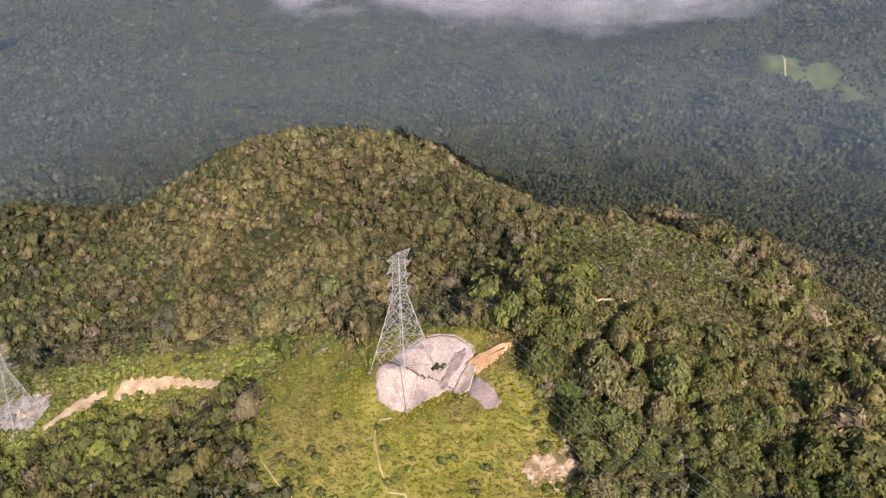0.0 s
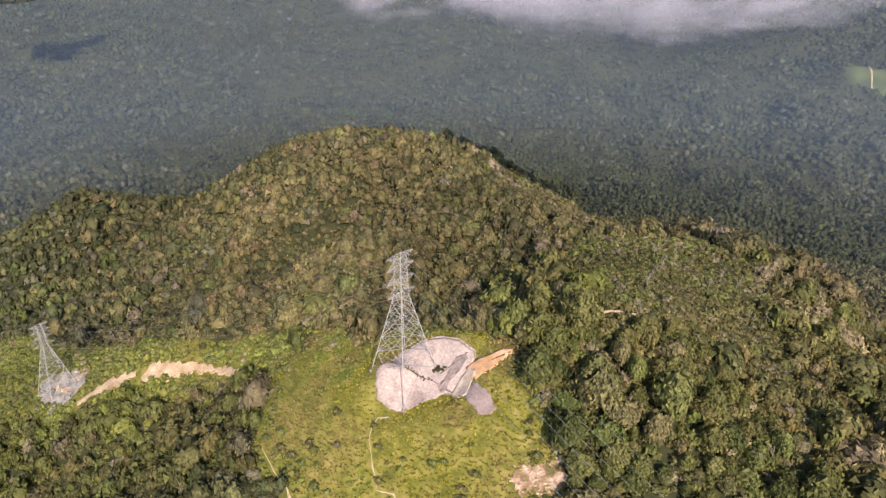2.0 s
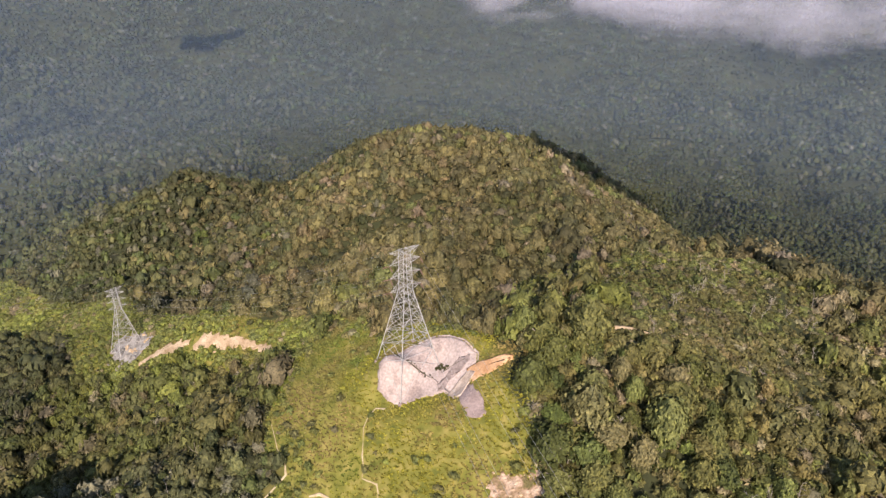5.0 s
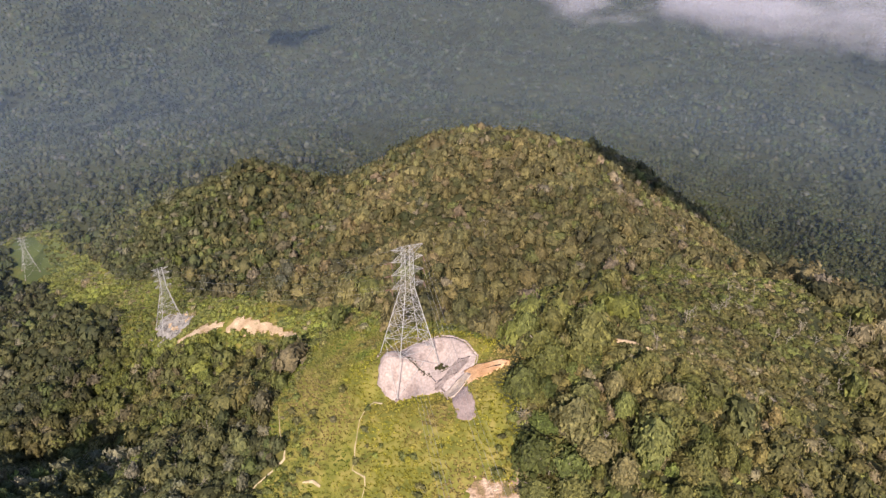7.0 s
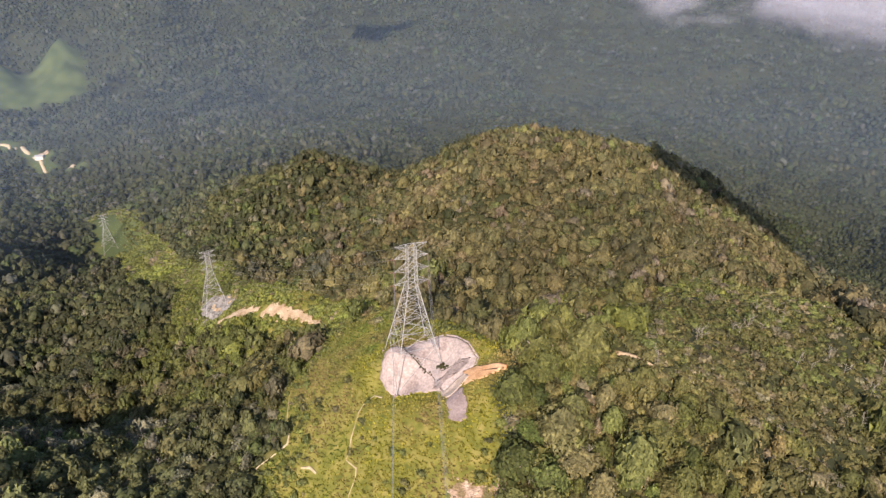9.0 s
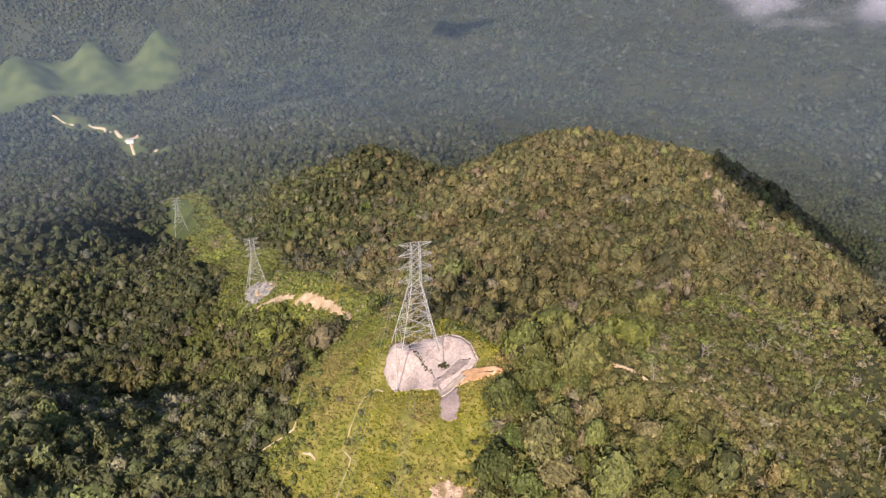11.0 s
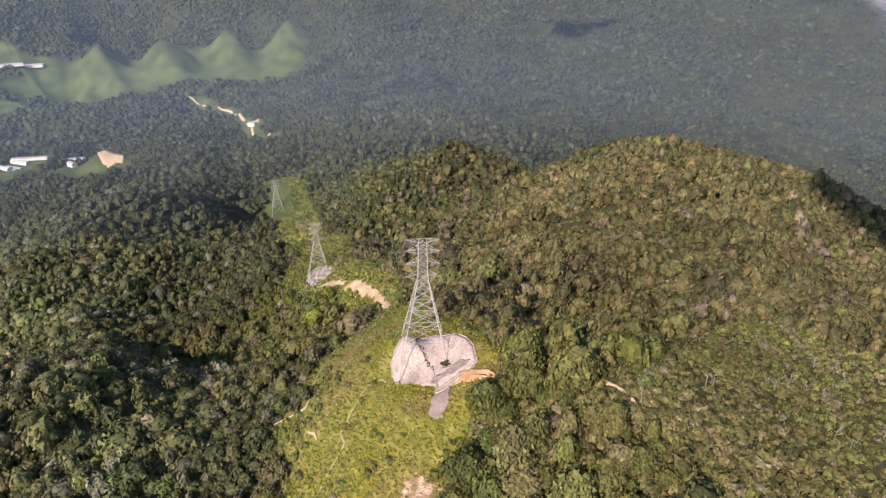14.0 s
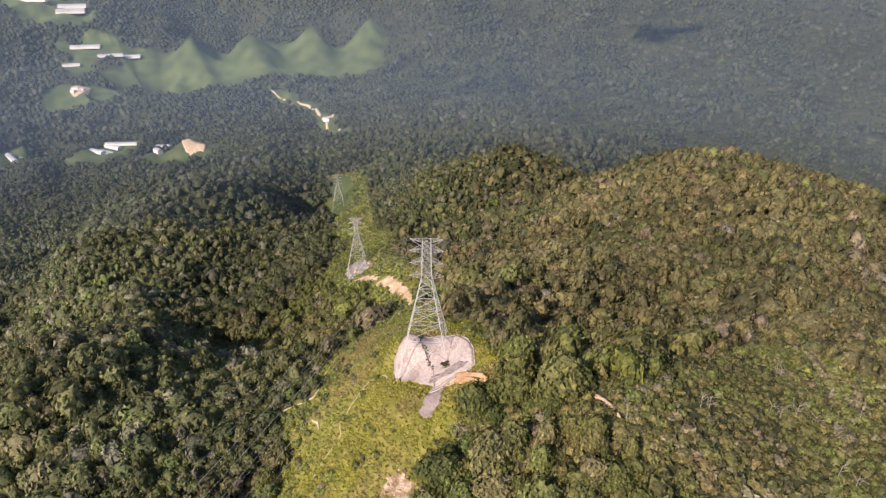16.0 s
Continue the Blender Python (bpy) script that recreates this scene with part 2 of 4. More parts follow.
SCAR_SOIL = two_scale("reddish_eroded_soil", [(0.36, (0.13, 0.11, 0.045)), (0.46, (0.25, 0.17, 0.1)), (0.56, (0.38, 0.27, 0.19)), (0.7, (0.5, 0.4, 0.3))], 0.45, 2.2, 0.95, 0.0, 0.9, 0.4)
SILT_SOIL = two_scale("pale_silt", [(0.3, (0.36, 0.28, 0.22)), (0.7, (0.5, 0.41, 0.34))], 0.6, 3.0, 0.95, 0.0, 0.5, 0.1)
STAINED = two_scale("stained_concrete", [(0.3, (0.15, 0.12, 0.11)), (0.7, (0.29, 0.235, 0.22))], 0.5, 2.2, 0.9, 0.0, 0.5, 0.1)
RUBBLE = two_scale("broken_pale_concrete", [(0.3, (0.13, 0.12, 0.105)), (0.5, (0.25, 0.235, 0.215)), (0.7, (0.36, 0.34, 0.31))], 0.35, 1.8, 0.95, 0.0, 0.8, 0.3)
PATH_SOIL = two_scale("trodden_pale_earth", [(0.3, (0.34, 0.27, 0.16)), (0.7, (0.5, 0.42, 0.28))], 0.5, 3.0, 0.95, 0.0, 0.5, 0.1)
DARK_SOIL = two_scale("damp_drain_debris", [(0.3, (0.03, 0.03, 0.02)), (0.7, (0.09, 0.075, 0.05))], 0.8, 4.0, 0.95)
ROOF_WHITE = two_scale("white_roof_sheet", [(0.3, (0.25, 0.26, 0.26)), (0.7, (0.4, 0.41, 0.4))], 0.05, 0.6, 0.5)
ROOF_GREY = two_scale("grey_greenhouse_film", [(0.3, (0.3, 0.34, 0.34)), (0.7, (0.45, 0.48, 0.47))], 0.05, 0.6, 0.5)
WALL_PALE = two_scale("pale_wall_paint", [(0.3, (0.55, 0.5, 0.44)), (0.7, (0.68, 0.63, 0.57))], 0.1, 1.0, 0.8)
BARK = two_scale("grey_bark", [(0.3, (0.16, 0.13, 0.1)), (0.7, (0.34, 0.3, 0.25))], 0.6, 4.0, 0.9)
DEAD_WOOD = two_scale("bleached_dead_wood", [(0.3, (0.2, 0.175, 0.14)), (0.7, (0.33, 0.3, 0.25))], 0.6, 4.0, 0.9)
LEAVES = leaf_material("forest_leaves")
MEADOW_LEAVES = leaf_material("meadow_fern", spread=0.18, grain=1.2)
FAR_LEAVES = leaf_material("distant_forest_leaves", spread=0.25, grain=0.2)
MID_LEAVES = leaf_material("valley_leaves", spread=0.7, grain=0.5)
LEAVES_OWN = leaf_material("tree_leaves", own=True)


# ---- ground ----
def graded(lo, hi, fine_lo, fine_hi, fine, growth, mid_lo, mid_hi, mid):
    """Lines of a grid: close together in the middle, wider and wider outwards."""
    a = list(np.arange(fine_lo, fine_hi + 0.01, fine))
    x = a[-1]
    while x < mid_hi:
        x += mid
        a.append(x)
    s = mid
    while x < hi:
        s = min(s * growth, 38)
        x += s
        a.append(x)
    x = a[0]
    b = []
    while x > mid_lo:
        x -= mid
        b.append(x)
    s = mid
    while x > lo:
        s = min(s * growth, 38)
        x -= s
        b.append(x)
    return np.array(b[::-1] + a)


def inside(x, y, poly):
    x, y = np.asarray(x, float), np.asarray(y, float)
    hit = np.zeros(x.shape, bool)
    for (x1, y1), (x2, y2) in zip(poly, poly[1:] + poly[:1]):
        if y1 != y2:
            hit ^= ((y1 > y) != (y2 > y)) & (x < (x2 - x1) * (y - y1) / (y2 - y1) + x1)
    return hit


GRASS = [(-30, 27), (-50, 20), (-45, 4), (-38, -8), (-28, -22), (-30, -36), (-18, -42), (-4, -46), (4, -60), (20, -80), (60, -90), (46, -40), (40, -26), (38, -18), (34, -11), (30, -3), (27, 4), (17, 12), (8, 16), (-10, 19)]
CORRIDOR = [(-46, 4), (-57, 24), (-66, 30), (-110, 35), (-145, 36), (-172, 44), (-215, 76), (-300, 105), (-420, 165), (-500, 192), (-560, 225), (-575, 260), (-490, 240), (-420, 205), (-300, 145), (-205, 108), (-150, 78), (-105, 58), (-60, 50), (-30, 27), (-50, 20)]
SHRUBLAND = [(45, -4), (58, 6), (80, 8), (108, 30), (112, 60), (96, 92), (70, 98), (48, 82), (46, 50), (52, 26)]


def tea_zone(x, y):
    az = np.degrees(np.arctan2(-(x - 60), y + 130))
    r = np.hypot(x - 60, y + 130)
    return (tea_reach(az, r) > 0.3) & (r + 50 * rough(x, y, 120, 32) < 2930)


def sheet(name, X, Y, Z, mat):
    """One grid of quads."""
    ny, nx = X.shape
    me = bpy.data.meshes.new(name)
    co = np.stack([X, Y, Z], -1).reshape(-1, 3).astype(np.float32)
    i = np.arange(nx * ny).reshape(ny, nx)
    q = np.stack([i[:-1, :-1], i[:-1, 1:], i[1:, 1:], i[1:, :-1]], -1).reshape(-1, 4)
    me.vertices.add(len(co)), me.vertices.foreach_set("co", co.ravel())
    me.loops.add(q.size), me.loops.foreach_set("vertex_index", q.ravel().astype(np.int32))
    me.polygons.add(len(q)), me.polygons.foreach_set("loop_start", (np.arange(len(q)) * 4).astype(np.int32))
    me.update(calc_edges=True)
    me.polygons.foreach_set("use_smooth", np.ones(len(q), bool))
    me.materials.append(mat)
    return me


ROAD = [(-2144, 729), (-2088, 737), (-2021, 749), (-1775, 682), (-1718, 691), (-1419, 586), (-1344, 575), (-843, 376)]
FARMS = [(-1907, -90, 80), (-1622, 102, 80), (-1648, 86, 60), (-1702, 151, 60), (-1398, 191, 60), (-1377, 264, 60), (-1344, 577, 34), (-2492, 170, 130), (-2792, 183, 70), (-2901, 258, 110), (-2783, 396, 90), (-3192, 265, 130), (-3312, 143, 110), (-2670, 440, 150), (-2447, 255, 120), (1290, 2400, 62), (1430, 2340, 60), (1480, 2230, 40), (1110, 2340, 40)]


def farm_zone(x, y):
    c = np.zeros(np.shape(x), bool)
    for fx, fy, fr in FARMS:
        c |= np.hypot(x - fx, y - fy) < fr * (1 + 0.35 * rough(x, y, 60, 90))
    for line, w in ((ROAD, 20),):
        for (x1, y1), (x2, y2) in zip(line, line[1:]):
            d = np.array((x2 - x1, y2 - y1))
            t = np.clip(((x - x1) * d[0] + (y - y1) * d[1]) / (d @ d), 0, 1)
            c |= np.hypot(x - x1 - t * d[0], y - y1 - t * d[1]) < w
    return c


def grassy(x, y, poly):
    """Inside that outline, with a ragged edge of tongues and bays."""
    return inside(x + 6 * rough(x, y, 19, 22) + 3 * rough(x, y, 7, 23), y + 6 * rough(x, y, 17, 24) + 3 * rough(x, y, 6, 25), poly)


def openness(x, y, poly, reach):
    """How much of the surroundings lies inside that outline, from 0 to 1."""
    return sum(grassy(x + reach * math.cos(a), y + reach * math.sin(a), poly).astype(float) for a in np.arange(8) * 0.785) / 8


gx = graded(-4700, 3600, -30, 44, 1.0, 1.07, -330, 200, 4.0)
gy = graded(-2600, 4600, -36, 22, 1.0, 1.07, -140, 380, 4.0)
GX, GY = np.meshgrid(gx, gy)
GZ = height(GX, GY)
ground_mesh = sheet("ground", GX, GY, GZ, GROUND)
cover = np.zeros((GX.size, 4), np.float32)
cover[:, 0] = (0.55 * grassy(GX, GY, GRASS) + 0.45 * grassy(GX + 2.5, GY - 2, GRASS) + inside(GX + 3 * rough(GX, GY, 9, 21), GY, CORRIDOR)).clip(0, 1).ravel()
cover[:, 1] = (tea_zone(GX, GY) | farm_zone(GX, GY) | (inside(GX, GY, CORRIDOR) & (GX < -380))).ravel()
cover[:, 3] = 1
at = ground_mesh.attributes.new("cover", "FLOAT_COLOR", "POINT")
at.data.foreach_set("color", cover.ravel())
ground = tagged(new("ground", ground_mesh), "steep green hill country with grass, soil and forest floor", "ground", kind="structure")


def mesh_of(name, bm, mat, smooth=False):
    me = bpy.data.meshes.new(name)
    bm.to_mesh(me)
    bm.free()
    if smooth:
        me.polygons.foreach_set("use_smooth", np.ones(len(me.polygons), bool))
    me.materials.append(mat)
    return me


def part(name, bm, mat, parent=None, label="", smooth=False):
    ob = new(name, mesh_of(name, bm, mat, smooth))
    if parent is not None:
        ob.parent = parent
    if label:
        tagged(ob, label)
    return ob


def drape(centre, outline, lift, thick, rings=14, sub=4, wobble=0.0, seed=0, tilt=0.0):
    """A slab of that outline laid on the slope, with an edge that goes into the ground."""
    pts = []
    for (x1, y1), (x2, y2) in zip(outline, outline[1:] + outline[:1]):
        for k in range(sub):
            pts.append((x1 + (x2 - x1) * k / sub, y1 + (y2 - y1) * k / sub))
    pts = np.array(pts)
    if wobble:
        pts = pts + wobble * np.stack([rough(pts[:, 0] * 3, pts[:, 1] * 3, 2.0, seed + 3), rough(pts[:, 0] * 3, pts[:, 1] * 3, 2.0, seed + 4)], 1)
    c = np.array(centre, float)
    bm = bmesh.new()
    middle = bm.verts.new((c[0], c[1], float(height(c[0], c[1])) + lift))
    previous = None
    for k in range(1, rings + 2):
        f = min(k / rings, 1.0)
        xy = c + (pts - c) * f
        z = height(xy[:, 0], xy[:, 1]) + (lift if k <= rings else -thick)
        z = z + (0.18 * rough(xy[:, 0], xy[:, 1], 2.2, seed) + tilt * (xy[:, 1] - c[1]) if k <= rings else 0)
        ring = [bm.verts.new((*p, h)) for p, h in zip(xy, z)]
        for i in range(len(ring)):
            j = (i + 1) % len(ring)
            if previous is None:
                bm.faces.new((middle, ring[i], ring[j]))
            else:
                bm.faces.new((previous[i], ring[i], ring[j], previous[j]))
        previous = ring
    bmesh.ops.recalc_face_normals(bm, faces=bm.faces)
    return bm


def strip(line, widths, lift, rag=0.0, seed=0, across=5):
    """A band along a line of the plan, laid on the slope."""
    pts = [Vector(p) for p in line]
    fine = []
    for a, b, wa, wb in zip(pts, pts[1:], widths, widths[1:]):
        n = max(2, int((b - a).length / 0.8))
        fine += [(a.lerp(b, k / n), wa + (wb - wa) * k / n) for k in range(n)]
    fine.append((pts[-1], widths[-1]))
    bm = bmesh.new()
    previous = None
    for i, (p, w) in enumerate(fine):
        d = (fine[min(i + 1, len(fine) - 1)][0] - fine[max(i - 1, 0)][0]).normalized()
        side = Vector((-d.y, d.x))
        w1 = w * (1 + rag * float(rough(np.array(i * 1.0), np.array(0.5), 1.4, seed)))
        w2 = w * (1 + rag * float(rough(np.array(i * 1.0), np.array(7.5), 1.4, seed + 1)))
        row = []
        for k in range(across):
            f = k / (across - 1)
            q = p + side * (-w1 / 2 + (w1 + w2) / 2 * f)
            row.append(bm.verts.new((q.x, q.y, float(height(q.x, q.y)) + (lift if 0 < k < across - 1 else -0.25))))
        if previous:
            for k in range(across - 1):
                bm.faces.new((previous[k], row[k], row[k + 1], previous[k + 1]))
        previous = row
    bmesh.ops.recalc_face_normals(bm, faces=bm.faces)
    return bm


# ---- lattice towers ----
def beam(bm, a, b, w):
    """A straight angle-iron member, as a slim square bar."""
    a, b = Vector(a), Vector(b)
    d = (b - a).normalized()
    s = d.cross(Vector((0, 0, 1)) if abs(d.z) < 0.95 else Vector((1, 0, 0))).normalized() * w / 2
    u = d.cross(s).normalized() * w / 2
    v = [bm.verts.new(p + q) for p in (a, b) for q in (s + u, s - u, -s - u, -s + u)]
    for k in range(4):
        j = (k + 1) % 4
        bm.faces.new((v[k], v[j], v[4 + j], v[4 + k]))
    bm.faces.new(v[3::-1]), bm.faces.new(v[4:])


TOP, WAIST = 34.4, 23.4
ARMS = [23.8, 27.6, 31.2]
TURN = 53.0      # heading of the cross-arms


def body_half(z):
    """Half the tower's width at that height."""
    return 6.2 + (1.3 - 6.2) * z / WAIST if z < WAIST else 1.3 + (1.05 - 1.3) * (z - WAIST) / (TOP - WAIST)


def corner(k, z):
    sx, sy = ((-1, -1), (1, -1), (1, 1), (-1, 1))[k]
    h = body_half(z)
    return Vector((sx * h, sy * h, z))


def lattice_tower(feet, steel=0.85):
    """A steel tower in its own axes, arms along x; feet: the heights of the four footings."""
    tower = new("transmission_tower")
    for k in range(4):
        bm = bmesh.new()
        beam(bm, corner(k, feet[k]), corner(k, WAIST), 0.3 * steel)
        beam(bm, corner(k, WAIST), corner(k, TOP), 0.22 * steel)
        leg = part("leg", bm, STEEL, tower)
        bm = bmesh.new()
        p = corner(k, feet[k])
        bmesh.ops.create_cone(bm, cap_ends=True, segments=8, radius1=0.75, radius2=0.5, depth=1.0, matrix=Matrix.Translation((p.x, p.y, p.z - 0.2)))
        part("footing", bm, OLD_CONCRETE, leg)
    levels = [1.5, 6.5, 11.0, 15.0, 18.5, 21.2, WAIST]
    upper = [WAIST, 25.7, 27.6, 29.4, 31.2, 32.8, TOP]
    for k in range(4):
        j = (k + 1) % 4
        bm = bmesh.new()
        lo = max(feet[k], feet[j]) + 0.4
        first = [feet[k] + 0.3, feet[j] + 0.3]
        rows = [z for z in levels if z > lo + 1.5]
        beam(bm, corner(k, first[0]), corner(j, rows[0]), 0.15 * steel)
        beam(bm, corner(j, first[1]), corner(k, rows[0]), 0.15 * steel)
        for z1, z2 in zip(rows, rows[1:]):
            a, b, c, d = corner(k, z1), corner(j, z1), corner(j, z2), corner(k, z2)
            beam(bm, a, c, 0.14 * steel), beam(bm, b, d, 0.14 * steel), beam(bm, a, b, 0.13 * steel)
            m = (a + b + c + d) / 4
            if z2 - z1 > 3:
                for p in (a, b, c, d):
                    q = (p + m) / 2
                    edge = corner(k if (p in (a, d)) else j, q.z)
                    beam(bm, q, edge, 0.09 * steel)
        for z1, z2 in zip(upper, upper[1:]):
            a, b, c, d = corner(k, z1), corner(j, z1), corner(j, z2), corner(k, z2)
            beam(bm, a, c, 0.11 * steel), beam(bm, b, d, 0.11 * steel), beam(bm, a, b, 0.11 * steel)
        beam(bm, corner(k, TOP), corner(j, TOP), 0.14 * steel)
        part("bracing", bm, STEEL, tower)
    for z, reach, rise in [(ARMS[0], 4.5, 1.5), (ARMS[1], 4.4, 1.5), (ARMS[2], 4.4, 1.5), (TOP, 4.3, -1.4)]:
        for s in (-1, 1):
            bm = bmesh.new()
            tip = Vector((s * reach, 0, z + (0.1 if rise > 0 else 0.25)))
            h1, h2 = body_half(z), body_half(z + rise)
            roots = [Vector((s * h1, y * h1, z)) for y in (-1, 1)] + [Vector((s * h2, y * h2, z + rise)) for y in (-1, 1)]
            for r in roots:
                beam(bm, r, tip, 0.13 * steel)
            for f in (0.33, 0.66):
                q = [r.lerp(tip, f) for r in roots]
                beam(bm, q[0], q[1], 0.08 * steel), beam(bm, q[0], q[2], 0.08 * steel), beam(bm, q[1], q[3], 0.08 * steel)
                beam(bm, q[0], roots[1].lerp(tip, f - 0.33), 0.08 * steel)
                beam(bm, q[1], roots[3].lerp(tip, f - 0.33), 0.08 * steel)
            part("crossarm", bm, STEEL, tower)
    return tower


def tower_at(x, y, turn, steel=1.0, base=None):
    m = pose(x, y, 0, 0, 0, turn)
    ground_z = [float(height(*(m @ corner(k, 0)).xy)) for k in range(4)]
    z0 = sum(ground_z) / 4 if base is None else base
    t = lattice_tower([g - z0 + 0.1 for g in ground_z], steel)
    t.matrix_basis = pose(x, y, z0, 0, 0, turn)
    return t


tower = tagged(tower_at(0, 0, TURN, 0.52, 0.0), "tall galvanised steel lattice pylon on a concrete-covered knoll", "pylon", "pylons of the line")

# ---- concrete-covered knoll ----
PAD = [(-5.8, -7.2), (-6.8, -5), (-7.0, -2.8), (-4.8, -1.0), (-3.2, 2.2), (-1.2, 5.0), (3.7, 7.0), (9.5, 7.0), (14, 5.2), (18.2, 2.6), (18.6, 0.2), (17, -3.2), (13.8, -6.3), (11.6, -5.8), (9, -7.8), (5, -8.8), (1.4, -10), (-1, -9.6), (-3.6, -8.6)]
apron = tagged(part("slope_cover", drape((5, -1.5), PAD, 0.28, 0.6, 16, 5, 0.35, 40), CONCRETE, smooth=True), "pinkish grey sprayed concrete covering the knoll under the pylon", "slope cover", kind="structure")

# ---- haze sheet and clouds ----
def haze_material(name, colour, strength, start, full, lump):
    """Haze carried by a thin sheet: a little of the light is scattered, the rest passes."""
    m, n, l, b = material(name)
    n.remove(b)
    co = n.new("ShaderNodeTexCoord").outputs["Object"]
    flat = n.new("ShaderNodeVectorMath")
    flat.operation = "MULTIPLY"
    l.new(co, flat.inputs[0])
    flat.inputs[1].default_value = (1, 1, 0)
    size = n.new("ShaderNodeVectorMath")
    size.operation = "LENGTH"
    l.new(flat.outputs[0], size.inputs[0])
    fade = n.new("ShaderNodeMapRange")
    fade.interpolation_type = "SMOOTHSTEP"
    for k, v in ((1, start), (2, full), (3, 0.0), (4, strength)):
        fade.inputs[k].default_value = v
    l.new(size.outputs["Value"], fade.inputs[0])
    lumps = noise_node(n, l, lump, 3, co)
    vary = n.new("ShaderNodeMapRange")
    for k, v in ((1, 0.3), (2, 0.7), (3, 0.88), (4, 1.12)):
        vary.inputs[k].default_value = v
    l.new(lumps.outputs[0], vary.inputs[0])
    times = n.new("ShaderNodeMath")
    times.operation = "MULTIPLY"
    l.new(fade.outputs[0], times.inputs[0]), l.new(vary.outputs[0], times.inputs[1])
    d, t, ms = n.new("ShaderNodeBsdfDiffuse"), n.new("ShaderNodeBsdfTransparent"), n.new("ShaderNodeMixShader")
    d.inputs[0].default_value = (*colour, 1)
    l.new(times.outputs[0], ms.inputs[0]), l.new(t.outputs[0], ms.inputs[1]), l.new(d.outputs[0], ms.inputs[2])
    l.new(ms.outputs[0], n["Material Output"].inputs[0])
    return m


# added translucent sheet: stands in for the haze of distance
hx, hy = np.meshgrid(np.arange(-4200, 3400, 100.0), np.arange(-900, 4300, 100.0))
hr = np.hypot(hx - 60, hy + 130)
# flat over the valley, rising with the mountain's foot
haze_z = -112 + 0.42 * 200 * np.logaddexp(0, (hr - 2720) / 200)
tagged(new("haze_sheet", sheet("haze_sheet", hx, hy, haze_z, haze_material("haze_sheet", (0.48, 0.66, 0.92), 0.078, 270, 800, 0.0012))),
       "thin bluish sheet standing in for distance haze over the valley", "mist", kind="stuff")


def cloud_material():
    """Ragged white vapour: dense in the bank's body, torn to shreds at its rim."""
    m, n, l, b = material("cloud_vapour")
    n.remove(b)
    co = n.new("ShaderNodeTexCoord").outputs["Object"]
    t = noise_node(n, l, 0.0024, 8, co)
    t.inputs["Roughness"].default_value, t.inputs["Distortion"].default_value = 0.55, 0.3
    at = n.new("ShaderNodeAttribute")
    at.attribute_name = "body"
    q = n.new("ShaderNodeMath")
    torn = n.new("ShaderNodeMapRange")
    torn.clamp = False
    for k, v in ((1, 0.3), (2, 0.7), (3, 0.05), (4, 0.95)):
        torn.inputs[k].default_value = v
    l.new(t.outputs[0], torn.inputs[0])
    l.new(torn.outputs[0], q.inputs[0]), l.new(at.outputs["Fac"], q.inputs[1])
    r = n.new("ShaderNodeMapRange")
    r.interpolation_type = "SMOOTHSTEP"
    for k, v in ((1, 0.36), (2, 1.1), (3, 0.0), (4, 0.4)):
        r.inputs[k].default_value = v
    l.new(q.outputs[0], r.inputs[0])
    d, tp, ms = n.new("ShaderNodeBsdfDiffuse"), n.new("ShaderNodeBsdfTransparent"), n.new("ShaderNodeMixShader")
    d.inputs[0].default_value = (0.43, 0.42, 0.46, 1)
    l.new(r.outputs[0], ms.inputs[0]), l.new(tp.outputs[0], ms.inputs[1]), l.new(d.outputs[0], ms.inputs[2])
    l.new(ms.outputs[0], n["Material Output"].inputs[0])
    return m


bank = tagged(new("cloud_bank"), "torn white cloud bank clinging to the mountain slope", "cloud")
VAPOUR = cloud_material()
for k in range(2):
    ca, cr = np.meshgrid(np.radians(np.linspace(-40, 46, 90)), np.linspace(2480, 3650, 40))
    cx, cy = 60 - cr * np.sin(ca), -130 + cr * np.cos(ca)
    me = sheet("vapour", cx, cy, -480 + 0.42 * 120 * np.logaddexp(0, (cr - 2520) / 120) + 118 + 45 * k, VAPOUR)
    deg = np.degrees(ca)
    rim = 2800 + 30 * k + 110 * rough(cx, cy, 330, 81) + np.interp(deg, [-30, -24, -17, -2, 8, 16, 24, 34], [330, 40, -120, -110, -10, 50, 110, 270])
    ends = np.interp(deg, [-36, -24, -14, 14, 30, 40], [-0.5, -0.16, 0, 0, -0.05, -0.4])
    body = np.clip((cr - rim) / 480, -0.6, 0.24) + ends
    at = me.attributes.new("body", "FLOAT", "POINT")
    at.data.foreach_set("value", body.ravel().astype(np.float32))
    new("vapour", me).parent = bank


def puff(x, y, z, rx, ry, rz, seed):
    """A small heap cloud, out of view, that casts a shadow: many lumps grown together."""
    c = tagged(new("shadow_cloud"), "small white heap cloud out of view, added to cast a shadow", "cloud", "heap clouds")
    bm = bmesh.new()
    g = random.Random(seed)
    for i in range(9):
        a, s = g.uniform(0, 6.28), g.uniform(0, 0.75)
        m = Matrix.Translation((s * math.cos(a) * rx, s * math.sin(a) * ry, g.uniform(-0.1, 0.35) * rz)) @ Matrix.Diagonal((rx * g.uniform(0.25, 0.5), ry * g.uniform(0.3, 0.5), rz * g.uniform(0.4, 0.8), 1))
        bmesh.ops.create_icosphere(bm, subdivisions=3, radius=1, matrix=m)
    for v in bm.verts:
        v.co += 0.12 * rz * noise.noise_vector(v.co / rz * 2.2)
    part("vapour", bm, CLOUD_WHITE, c, smooth=True)
    c.matrix_basis = pose(x, y, z)
    return c


